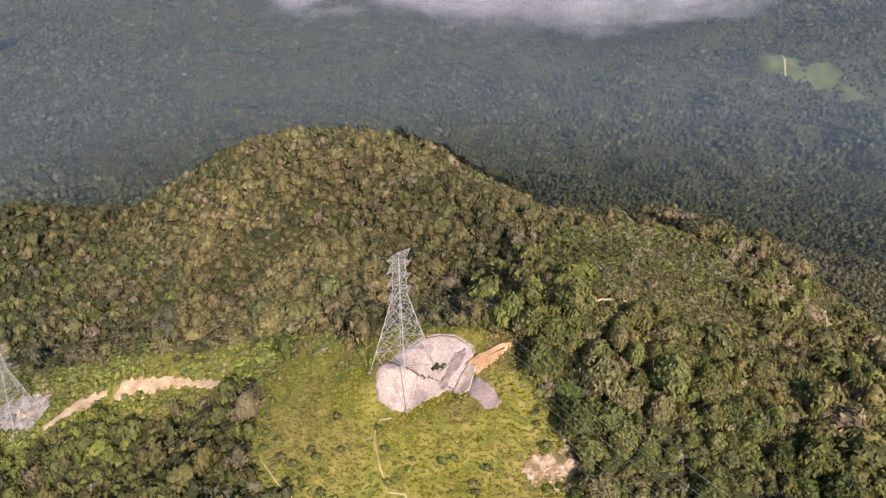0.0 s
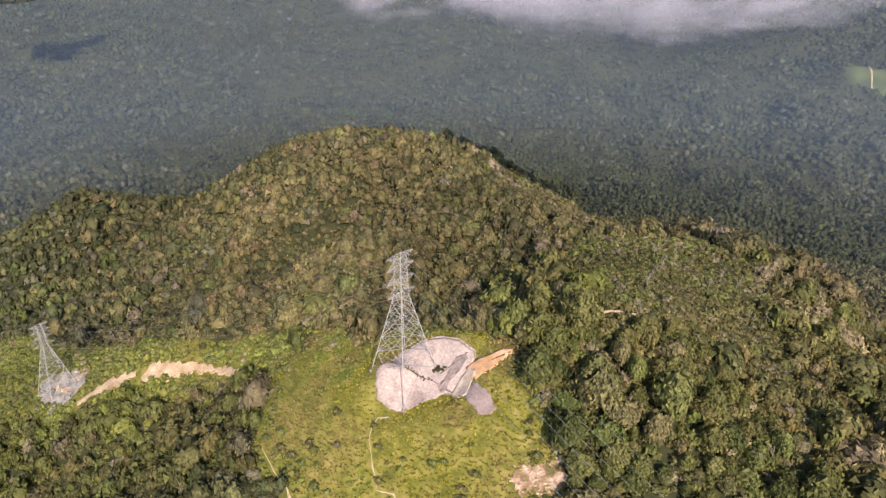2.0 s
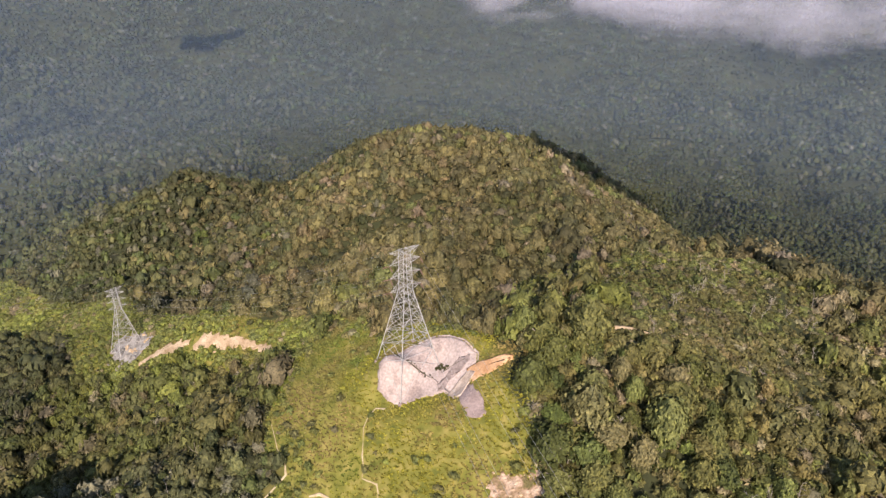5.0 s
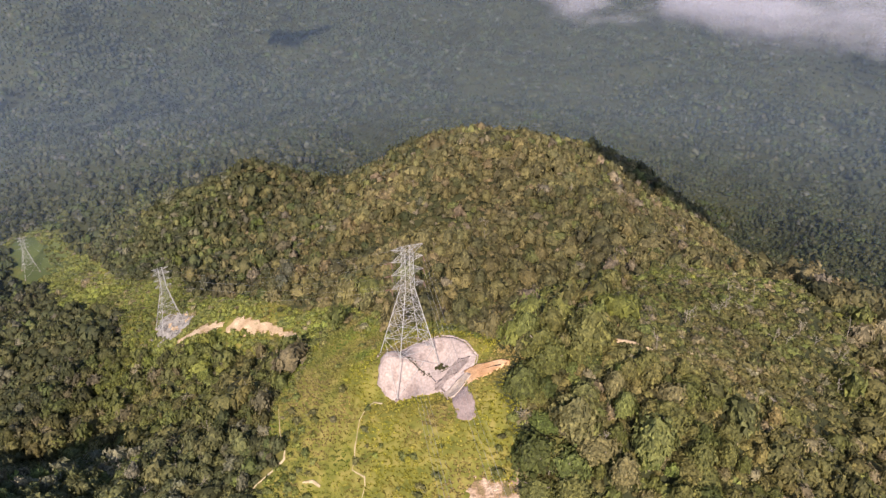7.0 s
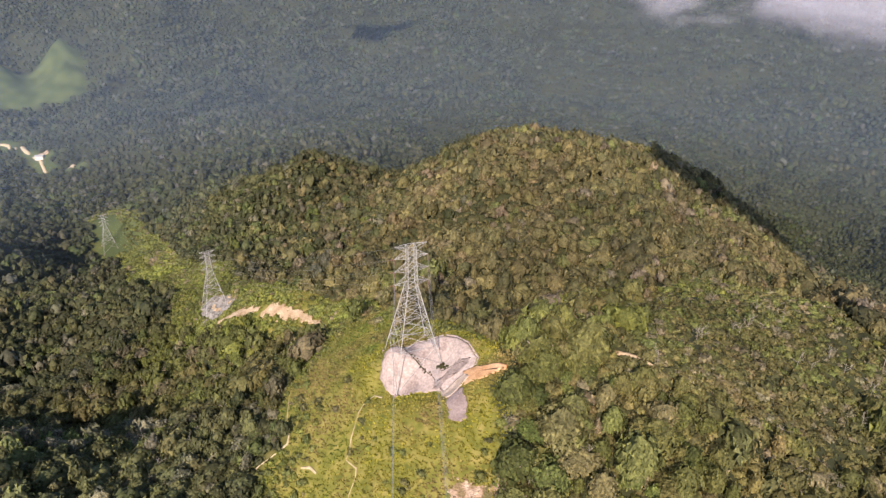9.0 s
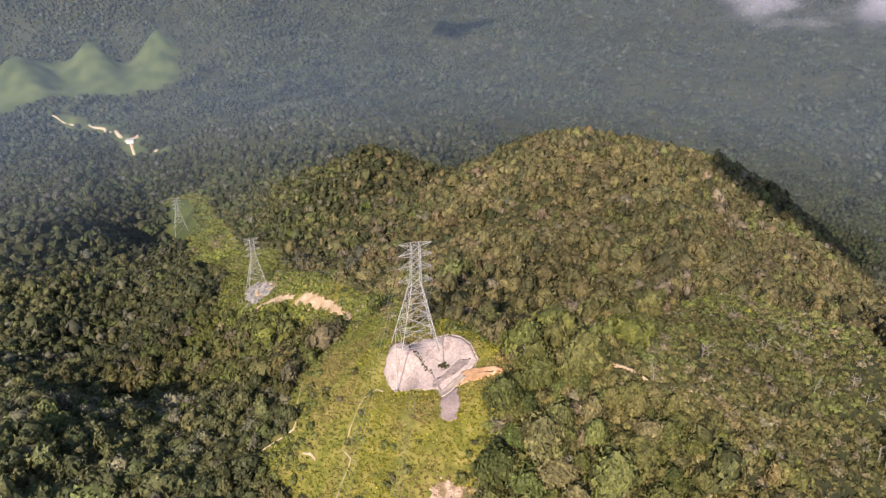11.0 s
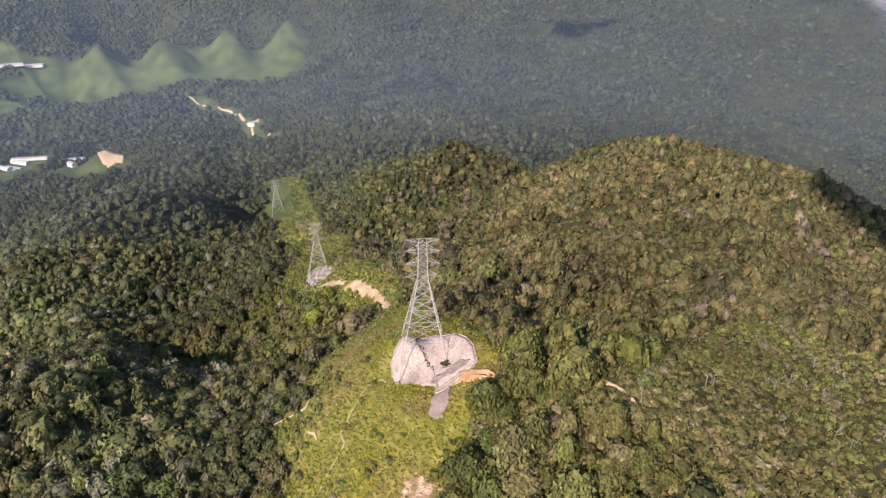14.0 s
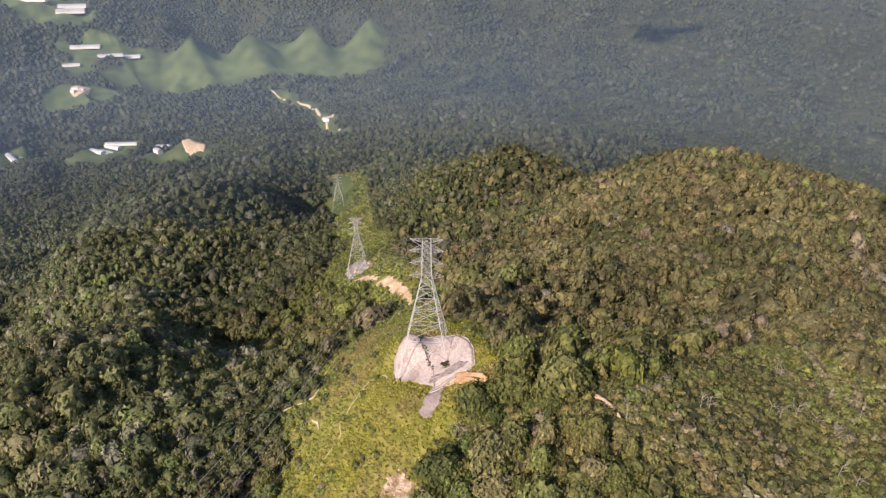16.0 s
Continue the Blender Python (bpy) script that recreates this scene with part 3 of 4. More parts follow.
CLOUD_WHITE = two_scale("heap_cloud_vapour", [(0.3, (0.8, 0.8, 0.82)), (0.7, (0.88, 0.88, 0.9))], 0.004, 0.03, 1.0)
# unseen clouds, set up-sun of two spots to shade the ground there
for (sx, sy, sz), rise, rx, ry, rz, seed in (((-1572, 2133, -303), 900, 130, 150, 40, 1), ((24, 388, -80), 900, 82, 58, 26, 2)):
    f = rise / -sun_way.z
    puff(sx - sun_way.x * f, sy - sun_way.y * f, sz + rise, rx, ry, rz, seed)

# ---- knoll details ----
BARE = []     # lines of the plan with no growth, and how far to either side


def bare(line, w):
    BARE.append((line, w))
    return line


ORANGE = [(16.6, -1.6), (20.8, -0.6), (25, -0.7), (28.6, -0.7), (28.2, -1.5), (25.6, -3.5), (23.2, -5.2), (19.2, -5.8), (17.8, -4.2)]
tagged(part("soil_bank", drape((21.6, -2.8), ORANGE, 0.6, 0.5, 8, 4, 0.5, 41, 0.16), ORANGE_SOIL, smooth=True), "bare orange clay bank beside the concrete", "soil bank", kind="structure")
CHUTE = [(17.2, -4.8), (20, -8.0), (23.8, -12), (24.8, -14.4), (23.4, -15.6), (21.4, -15.4), (18, -12), (16.4, -9.6)]
tagged(part("drain_apron", drape((20.2, -10.6), CHUTE, 0.32, 0.5, 9, 5, 0.55, 42), OLD_CONCRETE, smooth=True), "dull purple-grey rough concrete apron below the drain", "apron", kind="structure")
bare([(18.4, 0.6), (17.0, -2.0), (15.8, -5.0), (14.6, -7.6)], 1.6)
SILT = [(17.4, -1.8), (14.6, -4.4), (13.2, -6.6), (15, -9), (17, -9.9), (18.2, -6.5), (19, -3.6)]
tagged(part("silt_strip", drape((16.2, -5.8), SILT, 0.62, 0.4, 6, 4, 0.3, 47), SILT_SOIL, smooth=True), "pale silted strip beside the drain apron", "drain", kind="structure")
STAIN = [(6.4, -7.5), (9.8, -3.6), (12.7, 0.6), (17.3, 2.2), (16, -0.8), (12.8, -3), (11.6, -5.2), (9, -7.6)]
tagged(part("weathered_patch", drape((11.8, -2.3), STAIN, 0.34, 0.4, 8, 5, 0.6, 48), STAINED, smooth=True), "darker weathered concrete in the slab's lower hollow", "slope cover", kind="structure")
RIM = [(-3.5, 2.2), (-1.4, 5.2), (3.7, 7.3), (9.5, 7.3), (14.1, 5.5), (17, 3.7), (18.5, 2.7), (18.9, 0.2)]
tagged(part("rim_drain", strip(RIM, [0.45] * 8, 0.34, 0.3, 6), CONCRETE, smooth=True), "narrow pale concrete drain along the slab's upper edge", "drain", kind="structure")
for q, (line, w) in enumerate((([(-3.4, 0.6), (-1.6, -1.2), (1.6, -1.6), (4.6, -2.2), (7.4, -3.0)], 0.34), ([(9.6, -1.2), (11.5, -0.5), (13.6, 0.2), (15.4, 0.9)], 0.22))):
    tagged(part("drain_debris", strip(line, [w, w * 1.4, w, w * 1.2, w][:len(line)], 0.45, 0.9, 50 + q), DARK_SOIL), "dark rubble and roots in a shallow drain", "debris", kind="structure")
g = random.Random(5)
for i in range(34):
    f = g.random()
    bx, by = -3.0 + 10.4 * f + g.uniform(-0.6, 0.6), -0.2 - 2.8 * f + g.uniform(-0.6, 0.6)
    bm = bmesh.new()
    bmesh.ops.create_icosphere(bm, subdivisions=1, radius=g.uniform(0.14, 0.34))
    for v in bm.verts:
        v.co *= g.uniform(0.75, 1.2)
    ob = part("rock", bm, DARK_SOIL if i % 3 else OLD_CONCRETE)
    ob.location = (bx, by, float(height(bx, by)) + 0.45)
    tagged(ob, "small dark rock lying on the concrete slope", "rock", "rocks on the slab")

for line, widths, w in (([(-134, 41), (-127, 41.5), (-120, 42), (-113, 43), (-108.5, 44)], [1.5, 4.5, 6, 6.5, 2], 2.6),
                        ([(-105, 41), (-102, 43.5), (-98, 44.5), (-93, 43.5), (-87, 45), (-82, 43.5), (-76, 41.5), (-70, 39), (-63.5, 35)], [2, 7, 5, 6.5, 6, 4, 3.4, 3, 1.5], 2.6)):
    tagged(part("soil_cutting", strip(bare(line, w), widths, 0.5, 0.95, len(line), 9), PALE_SOIL), "ragged pale sandy cutting in the green slope", "cutting", kind="structure")
PATH_LINE = [(-2.4, -11), (-5.4, -10.4), (-6.4, -13), (-6.6, -16), (-5.2, -20), (-4.8, -21.5), (-3.2, -24.5), (-3.0, -26.2), (1.6, -27.8), (2.6, -29.5), (3.0, -33), (5, -38)]
tagged(part("footpath", strip(bare(PATH_LINE, 0.5), [0.5, 0.5, 0.25, 0.2, 0.22, 0.5, 0.25, 0.2, 0.5, 0.25, 0.25, 0.2], 0.16, 0.5, 9), PATH_SOIL, smooth=True), "narrow trodden earth footpath down the grassy spur", "path", kind="structure")
TRAIL = [(-38, -10), (-32, -17.5), (-27.5, -21.5), (-26, -24), (-28, -27.5), (-30, -31), (-31, -36), (-30, -42)]
tagged(part("side_trail", strip(bare(TRAIL, 0.7), [0.2, 0.3, 0.3, 1.0, 0.6, 0.5, 0.8, 0.3], 0.18, 0.5, 10), PATH_SOIL, smooth=True), "pale eroded earth trail at the wood's edge", "path", kind="structure")
tagged(part("branch_trail", strip(bare([(-17, -28.5), (-14, -28), (-11, -29)], 0.9), [0.5, 0.9, 0.5], 0.3, 0.5, 11), PATH_SOIL, smooth=True), "short bare patch of trodden earth in the grass", "path", kind="structure")
SCAR = [(37.4, -24.6), (39.8, -27), (41.4, -30.2), (39.5, -33.5), (36, -33.4), (33.6, -31.8), (31, -31.2), (29.4, -28.6), (31.4, -26.8), (34.4, -26.6)]
tagged(part("landslip_scar", drape((35.5, -29.4), SCAR, 0.25, 0.4, 9, 5, 1.3, 44), SCAR_SOIL), "small pale eroded landslip scar in the grass", "scar", kind="structure")
bare([(31, -29), (35, -28.5), (39.5, -30)], 2.0)
g = random.Random(17)
for i in range(26):
    bx, by = 35.5 + g.gauss(0, 2.6), -29.4 + g.gauss(0, 2.0)
    bm = bmesh.new()
    bmesh.ops.create_icosphere(bm, subdivisions=2, radius=g.uniform(0.2, 0.55))
    for v in bm.verts:
        v.co = Vector((v.co.x, v.co.y, v.co.z * 0.6)) * g.uniform(0.8, 1.15)
    ob = part("rock", bm, PALE_SOIL if i % 3 else SCAR_SOIL)
    ob.location = (bx, by, float(height(bx, by)) + 0.1)
    tagged(ob, "pale clod of eroded earth on the landslip", "rock", "clods on the landslip")
tagged(part("bare_clearing", strip(bare([(47.6, 11.8), (51, 11.6), (55, 11.2), (60, 9.6)], 1.5), [0.7, 1.5, 1.0, 0.4], 0.6, 0.6, 12), PALE_SOIL, smooth=True), "small bare sandy clearing among shrubs", "clearing", kind="structure")
PAD2 = [(-163, 58), (-155, 63), (-147, 60), (-139, 55.5), (-135.5, 51), (-140, 46), (-149, 44.5), (-157, 49)]
tagged(part("slope_cover", drape((-149, 53.5), PAD2, 0.4, 0.8, 9, 5, 2.4, 45), RUBBLE), "grey broken concrete around the second pylon's feet", "slope cover", kind="structure")
bare([(-159, 56), (-140, 51)], 6.0)
for i in range(40):
    bx, by = -149 + g.uniform(-11, 11), 53 + g.uniform(-7, 7)
    bm = bmesh.new()
    bmesh.ops.create_cube(bm, size=1, matrix=Matrix.Diagonal((g.uniform(0.8, 2.4), g.uniform(0.7, 1.8), g.uniform(0.4, 0.9), 1)))
    for v in bm.verts:
        v.co *= g.uniform(0.75, 1.2)
    ob = part("slab_fragment", bm, RUBBLE if i % 4 else PALE_SOIL)
    ob.matrix_basis = pose(bx, by, float(height(bx, by)) + 0.5, g.uniform(-22, 22), g.uniform(-22, 22), g.uniform(0, 360))
    tagged(ob, "broken pale concrete fragment below the second pylon", "rubble", "rubble below the pylon")

# ---- more pylons, conductors ----
def small_tower(x, y, turn, size):
    t = tower_at(x, y, turn, 0.6)
    t.scale = (size,) * 3
    return t


tagged(small_tower(-152, 55, 60, 0.84), "galvanised steel lattice pylon standing on a grey pad below the knoll", "pylon", "pylons of the line")
tagged(small_tower(-502, 207, 66, 1.0), "steel lattice pylon in a bright green clearing far down the ridge", "pylon", "pylons of the line")
tagged(small_tower(-1000, 432, 66, 1.0), "distant steel lattice pylon on the forested ridge", "pylon", "pylons of the line")
bare([(-500, 206), (-540, 228)], 14.0)


def tip(x, y, z0, turn, size, side, level):
    a = radians(turn)
    reach = (4.5, 4.4, 4.4, 4.3)[level] * size * side
    return Vector((x + math.cos(a) * reach, y + math.sin(a) * reach, z0 + (ARMS + [TOP + 0.2])[level] * size))


def conductor(a, b, sag, radius, start=0.0):
    """A hanging wire from a to b."""
    bm = bmesh.new()
    n = 26
    rows = []
    for i in range(n + 1):
        f = start + (1 - start) * i / n
        p = a.lerp(b, f) - Vector((0, 0, 4 * sag * f * (1 - f)))
        rows.append(p)
    for p, q in zip(rows, rows[1:]):
        beam(bm, p, q, radius * 2)
    return bm


z2 = float(height(-152, 55))
z3, z4 = float(height(-502, 207)), float(height(-1000, 432))
spans = [((0, 0, 0, TURN, 1.0), (-152, 55, z2, 60, 0.84), 5), ((0, 0, 0, TURN, 1.0), (155, -222, 12, 53, 1.0), 6), ((-152, 55, z2, 60, 0.84), (-502, 207, z3, 66, 1.0), 14), ((-502, 207, z3, 66, 1.0), (-1000, 432, z4, 66, 1.0), 22)]
for q, (s, e, sag) in enumerate(spans):
    for side in (-1, 1):
        for level in range(4):
            a, b = tip(*s, side, level), tip(*e, side, level)
            w = tagged(new("power_line"), "grey aluminium overhead conductor strung between pylons" if level < 3 else "thin steel earth wire strung between pylon tops", "cable", "conductors of the line")
            part("wire", conductor(a, b, sag, (0.016 if q == 1 else 0.009) if level < 3 else 0.007), DARK_STEEL, w)
            if q < 2 and level < 3:
                d = (b - a).normalized()
                bm = bmesh.new()
                for k in range(10):
                    c = a + d * (0.4 + 0.24 * k) - Vector((0, 0, 0.03 * k))
                    bmesh.ops.create_cone(bm, cap_ends=True, segments=8, radius1=0.15, radius2=0.05, depth=0.16, matrix=Matrix.Translation(c) @ d.to_track_quat("Z", "Y").to_matrix().to_4x4())
                part("insulator", bm, GLASS_DISC, w, "dark ribbed insulator string")

# ---- farms and houses in the valley ----
tagged(part("dirt_road", strip(ROAD, [5, 5, 6, 6, 7, 10, 7, 5], 2.5, 0.3, 61), PATH_SOIL, smooth=True), "pale dirt road winding through the valley", "road", kind="structure")
for fx, fy, fr, mat, label in ((-1382, 264, 30, PALE_SOIL, "bare pale building plot in the valley"), (-1666, 243, 20, PALE_SOIL, "bare pale yard between farm sheds"), (-1356, 589, 15, PALE_SOIL, "pale excavated slope above the dirt road"), (-2501, 164, 40, PALE_SOIL, "pale farmyard with sheds on the valley floor")):
    ring = [(fx + fr * math.cos(a * 0.628) * (1.3 if a % 2 else 0.9), fy + fr * math.sin(a * 0.628) * (0.8 if a % 3 else 1.1)) for a in range(10)]
    tagged(part("bare_plot", drape((fx, fy), ring, 2.5, 3, 6, 3, 3.0, 46), mat, smooth=True), label, "bare plot", kind="structure")


def farm_building(x, y, length, width, tall, turn, roof_mat, label, group):
    """A long shed with pale walls and a pitched or curved sheet roof."""
    b = tagged(new("farm_shed"), label, "shed", group)
    bm = bmesh.new()
    bmesh.ops.create_cube(bm, size=1, matrix=Matrix.Translation((0, 0, tall * 0.3)) @ Matrix.Diagonal((length, width, tall * 1.4, 1)))
    part("wall", bm, WALL_PALE, b)
    bm = bmesh.new()
    rows = []
    for k in range(7):
        f = k / 6 * 2 - 1
        rows.append([bm.verts.new((s * (length / 2 + 0.6), f * (width / 2 + 0.6), tall + (1 - f * f) * width * 0.22)) for s in (-1, 1)])
    for p, q in zip(rows, rows[1:]):
        bm.faces.new((p[0], p[1], q[1], q[0]))
    for s in (0, 1):
        bm.faces.new([r[s] for r in rows])
    bmesh.ops.recalc_face_normals(bm, faces=bm.faces)
    part("roof", bm, roof_mat, b)
    b.matrix_basis = pose(x, y, float(height(x, y)) + 2.0, 0, 0, turn)


WHITE_SHED, GREY_SHED = "long white-roofed greenhouse on the valley floor", "long grey film-covered greenhouse on a terrace"
for x, y, ln, wd, tl, tn, mat, label in (
        (-1913, -90, 75, 14, 5, 10, ROOF_WHITE, WHITE_SHED), (-1922, -68, 60, 12, 5, 10, ROOF_WHITE, WHITE_SHED),
        (-1691, 112, 60, 16, 4, 30, ROOF_GREY, GREY_SHED), (-1684, 101, 60, 16, 4, 30, ROOF_GREY, GREY_SHED), (-1683, 91, 55, 16, 4, 30, ROOF_GREY, GREY_SHED), (-1707, 135, 50, 14, 4, 30, ROOF_GREY, GREY_SHED),
        (-1706, 156, 80, 10, 4, 60, ROOF_WHITE, WHITE_SHED), (-1410, 189, 20, 12, 6, 15, ROOF_WHITE, "white-roofed house among trees in the valley"), (-1676, 242, 18, 10, 5, 70, ROOF_WHITE, "white-roofed house among trees in the valley"), (-1679, 263, 16, 10, 5, 40, ROOF_GREY, "grey-roofed house among trees in the valley"),
        (-1344, 577, 17, 11, 6, 35, ROOF_WHITE, "white-roofed building beside the dirt road"),
        (-2487, 175, 22, 12, 5, 10, ROOF_WHITE, WHITE_SHED), (-2518, 152, 24, 10, 5, 50, ROOF_WHITE, WHITE_SHED), (-2486, 143, 22, 12, 5, 20, ROOF_GREY, GREY_SHED), (-2792, 183, 60, 14, 6, 75, ROOF_WHITE, WHITE_SHED),
        (-2914, 259, 110, 26, 6, 70, ROOF_WHITE, WHITE_SHED), (-2780, 324, 90, 16, 6, 75, ROOF_WHITE, WHITE_SHED), (-2786, 399, 70, 22, 6, 70, ROOF_WHITE, WHITE_SHED),
        (-3192, 265, 110, 40, 7, 75, ROOF_WHITE, WHITE_SHED), (-3225, 279, 110, 30, 7, 75, ROOF_WHITE, WHITE_SHED), (-3312, 143, 120, 40, 7, 60, ROOF_WHITE, WHITE_SHED), (-3418, 200, 90, 40, 7, 60, ROOF_WHITE, WHITE_SHED)):
    farm_building(x, y, ln, wd, tl, tn, mat, label, "sheds in the valley")
# the thin white slip on the far slope
tagged(part("landslip", strip([(1300, 2455), (1290, 2405), (1275, 2340), (1280, 2300)], [2, 7, 5, 2], 4.0, 0.6, 63), PALE_SOIL, smooth=True), "narrow pale landslip on a distant green slope", "landslip", kind="structure")


def keep_clear_small(x, y):
    c = np.zeros(np.shape(x), bool)
    for line, w in BARE:
        for (x1, y1), (x2, y2) in zip(line, line[1:]):
            d = np.array((x2 - x1, y2 - y1))
            t = np.clip(((x - x1) * d[0] + (y - y1) * d[1]) / max(d @ d, 1e-6), 0, 1)
            c |= np.hypot(x - x1 - t * d[0], y - y1 - t * d[1]) < min(w, 1.0)
    for poly in (ORANGE, CHUTE, SILT, STAIN):
        c |= inside(x, y, poly)
    return c


# ---- vegetation ----
rng = np.random.default_rng(7)


def crown_template(seed, tufts, size, core=(7, 3), flat=0.85, droop=0.25, pointed=True):
    """A crown of one metre's radius: a lumpy inner mass and leafy sprays round it. Vertices, and faces of three or four corners."""
    g = np.random.default_rng(seed)
    v, f = [], []
    segs, rings = core
    lobes = g.uniform(0, 2 * np.pi, 3)
    for k in range(rings):
        e = -0.35 + (np.pi / 2 * 0.92 + 0.35) * k / rings
        for j in range(segs):
            a = 2 * np.pi * (j + 0.5 * (k % 2)) / segs + g.uniform(-0.2, 0.2)
            s = 0.74 * (1 + 0.2 * np.cos(3 * a + lobes[0]) + g.uniform(-0.16, 0.16))
            v.append((s * np.cos(e) * np.cos(a), s * np.cos(e) * np.sin(a), flat * (0.45 + s * 0.62 * np.sin(e))))
    v.append((g.uniform(-0.1, 0.1), g.uniform(-0.1, 0.1), flat * g.uniform(0.95, 1.1)))
    for k in range(rings - 1):
        for j in range(segs):
            j2 = (j + 1) % segs
            f.append((k * segs + j, k * segs + j2, (k + 1) * segs + j2, (k + 1) * segs + j))
    for j in range(segs):
        f.append(((rings - 1) * segs + j, (rings - 1) * segs + (j + 1) % segs, rings * segs))
    for i in range(tufts):
        e = np.arcsin(g.uniform(-0.25, 1.0))
        a = g.uniform(0, 2 * np.pi)
        s = 0.85 * (1 + 0.16 * np.cos(3 * a + lobes[0])) * g.uniform(0.92, 1.2)
        n = np.array((np.cos(e) * np.cos(a), np.cos(e) * np.sin(a), np.sin(e)))
        c = np.array((s * n[0], s * n[1], flat * (0.45 + s * 0.62 * n[2])))
        n = n + g.normal(0, 0.45, 3) + np.array((0, 0, 0.35))
        n /= np.linalg.norm(n)
        u = np.cross(n, g.normal(0, 1, 3))
        u /= np.linalg.norm(u)
        w = np.cross(n, u)
        h = size * g.uniform(0.6, 1.35)
        b = len(v)
        shape = ((-1.0, -0.7), (1.1, -0.6), (0.1, 1.5)) if pointed else ((-1, -0.8), (0.9, -1), (1, 0.9), (-0.8, 1))
        for q, (x, y) in enumerate(shape):
            p = c + h * (u * (x + g.uniform(-0.4, 0.4)) + w * (y + g.uniform(-0.4, 0.4))) - (n * h * droop if q in (0, 2) else 0)
            v.append(tuple(p))
        f.append(tuple(range(b, b + len(shape))))
    return np.array(v), f


def tuft_template(seed, blades, spread, lean):
    """A clump of arching fronds, one metre high."""
    g = np.random.default_rng(seed)
    v, f = [], []
    for i in range(blades):
        a = g.uniform(0, 2 * np.pi)
        r, h, w = spread * g.uniform(0.6, 1.2), g.uniform(0.55, 1.0), g.uniform(0.1, 0.2)
        d, s = np.array((np.cos(a), np.sin(a), 0)), np.array((-np.sin(a), np.cos(a), 0))
        b = len(v)
        v += [tuple(-s * w * 0.5), tuple(s * w * 0.5), tuple(d * r * lean + s * w + np.array((0, 0, h))), tuple(d * r * lean - s * w + np.array((0, 0, h)))]
        v.append(tuple(d * r + np.array((0, 0, h * 0.75))))
        f += [(b, b + 1, b + 2, b + 3), (b + 3, b + 2, b + 4)]
    return np.array(v), f


def scatter(name, templates, which, x, y, z, rx, rz, tint, mat):
    """Many plants in one mesh: each is a template, turned, sized rx across and rz high, with its own tint."""
    co, faces3, faces4, col = [], [], [], []
    base = 0
    turn = rng.uniform(0, 2 * np.pi, len(x))
    for k, (v, f) in enumerate(templates):
        s = np.where(which == k)[0]
        if not len(s):
            continue
        c, n = np.cos(turn[s])[:, None], np.sin(turn[s])[:, None]
        w = rng.uniform(0.76, 1.32, (len(s), 1))
        px = x[s, None] + rx[s, None] * (c * v[:, 0] * w - n * v[:, 1] / w)
        py = y[s, None] + rx[s, None] * (n * v[:, 0] * w + c * v[:, 1] / w)
        pz = z[s, None] + rz[s, None] * v[:, 2]
        co.append(np.stack([px, py, pz], -1).reshape(-1, 3))
        col.append(np.repeat(tint[s], len(v), 0))
        off = base + np.arange(len(s)) * len(v)
        for size, out in ((3, faces3), (4, faces4)):
            q = np.array([g for g in f if len(g) == size], int)
            if len(q):
                out.append((off[:, None, None] + q[None]).reshape(-1, size))
        base += len(s) * len(v)
    co, col = np.concatenate(co).astype(np.float32), np.concatenate(col).astype(np.float32)
    f3 = np.concatenate(faces3) if faces3 else np.zeros((0, 3), int)
    f4 = np.concatenate(faces4) if faces4 else np.zeros((0, 4), int)
    loops = np.concatenate([f3.ravel(), f4.ravel()]).astype(np.int32)
    starts = np.concatenate([np.arange(len(f3)) * 3, len(f3) * 3 + np.arange(len(f4)) * 4]).astype(np.int32)
    me = bpy.data.meshes.new(name)
    me.vertices.add(len(co)), me.vertices.foreach_set("co", co.ravel())
    me.loops.add(len(loops)), me.loops.foreach_set("vertex_index", loops)
    me.polygons.add(len(starts)), me.polygons.foreach_set("loop_start", starts)
    me.update(calc_edges=True)
    at = me.attributes.new("tint", "FLOAT_COLOR", "POINT")
    at.data.foreach_set("color", np.concatenate([col, np.ones((len(col), 1), np.float32)], 1).ravel())
    me.materials.append(mat)
    return new(name, me)


def jittered(x0, x1, y0, y1, step):
    x, y = np.meshgrid(np.arange(x0, x1, step), np.arange(y0, y1, step))
    x = x + rng.uniform(-0.42, 0.42, x.shape) * step
    y = y + rng.uniform(-0.42, 0.42, y.shape) * step
    return x.ravel(), y.ravel()


PALETTE = np.array([(0.122, 0.106, 0.05), (0.105, 0.1, 0.04), (0.074, 0.076, 0.032), (0.15, 0.135, 0.085), (0.098, 0.11, 0.036), (0.124, 0.108, 0.062), (0.118, 0.134, 0.034)])


def tints(x, y, weights):
    """A tint for every plant: kinds of tree in patches, each plant a little different."""
    w = np.cumsum(np.array(weights) / np.sum(weights))
    u = np.clip(rng.uniform(0, 1, len(x)) * 0.6 + 0.4 * (0.5 + 0.6 * rough(x, y, 26, 51)), 0, 0.999)
    c = PALETTE[np.searchsorted(w, u)]
    return c * rng.uniform(0.85, 1.15, (len(x), 1)) * (1 + 0.22 * rough(x, y, 45, 52) + 0.14 * rough(x, y, 13, 53))[:, None] * (1 + 0.035 * rng.normal(0, 1, (len(x), 3)).clip(-1, 1))


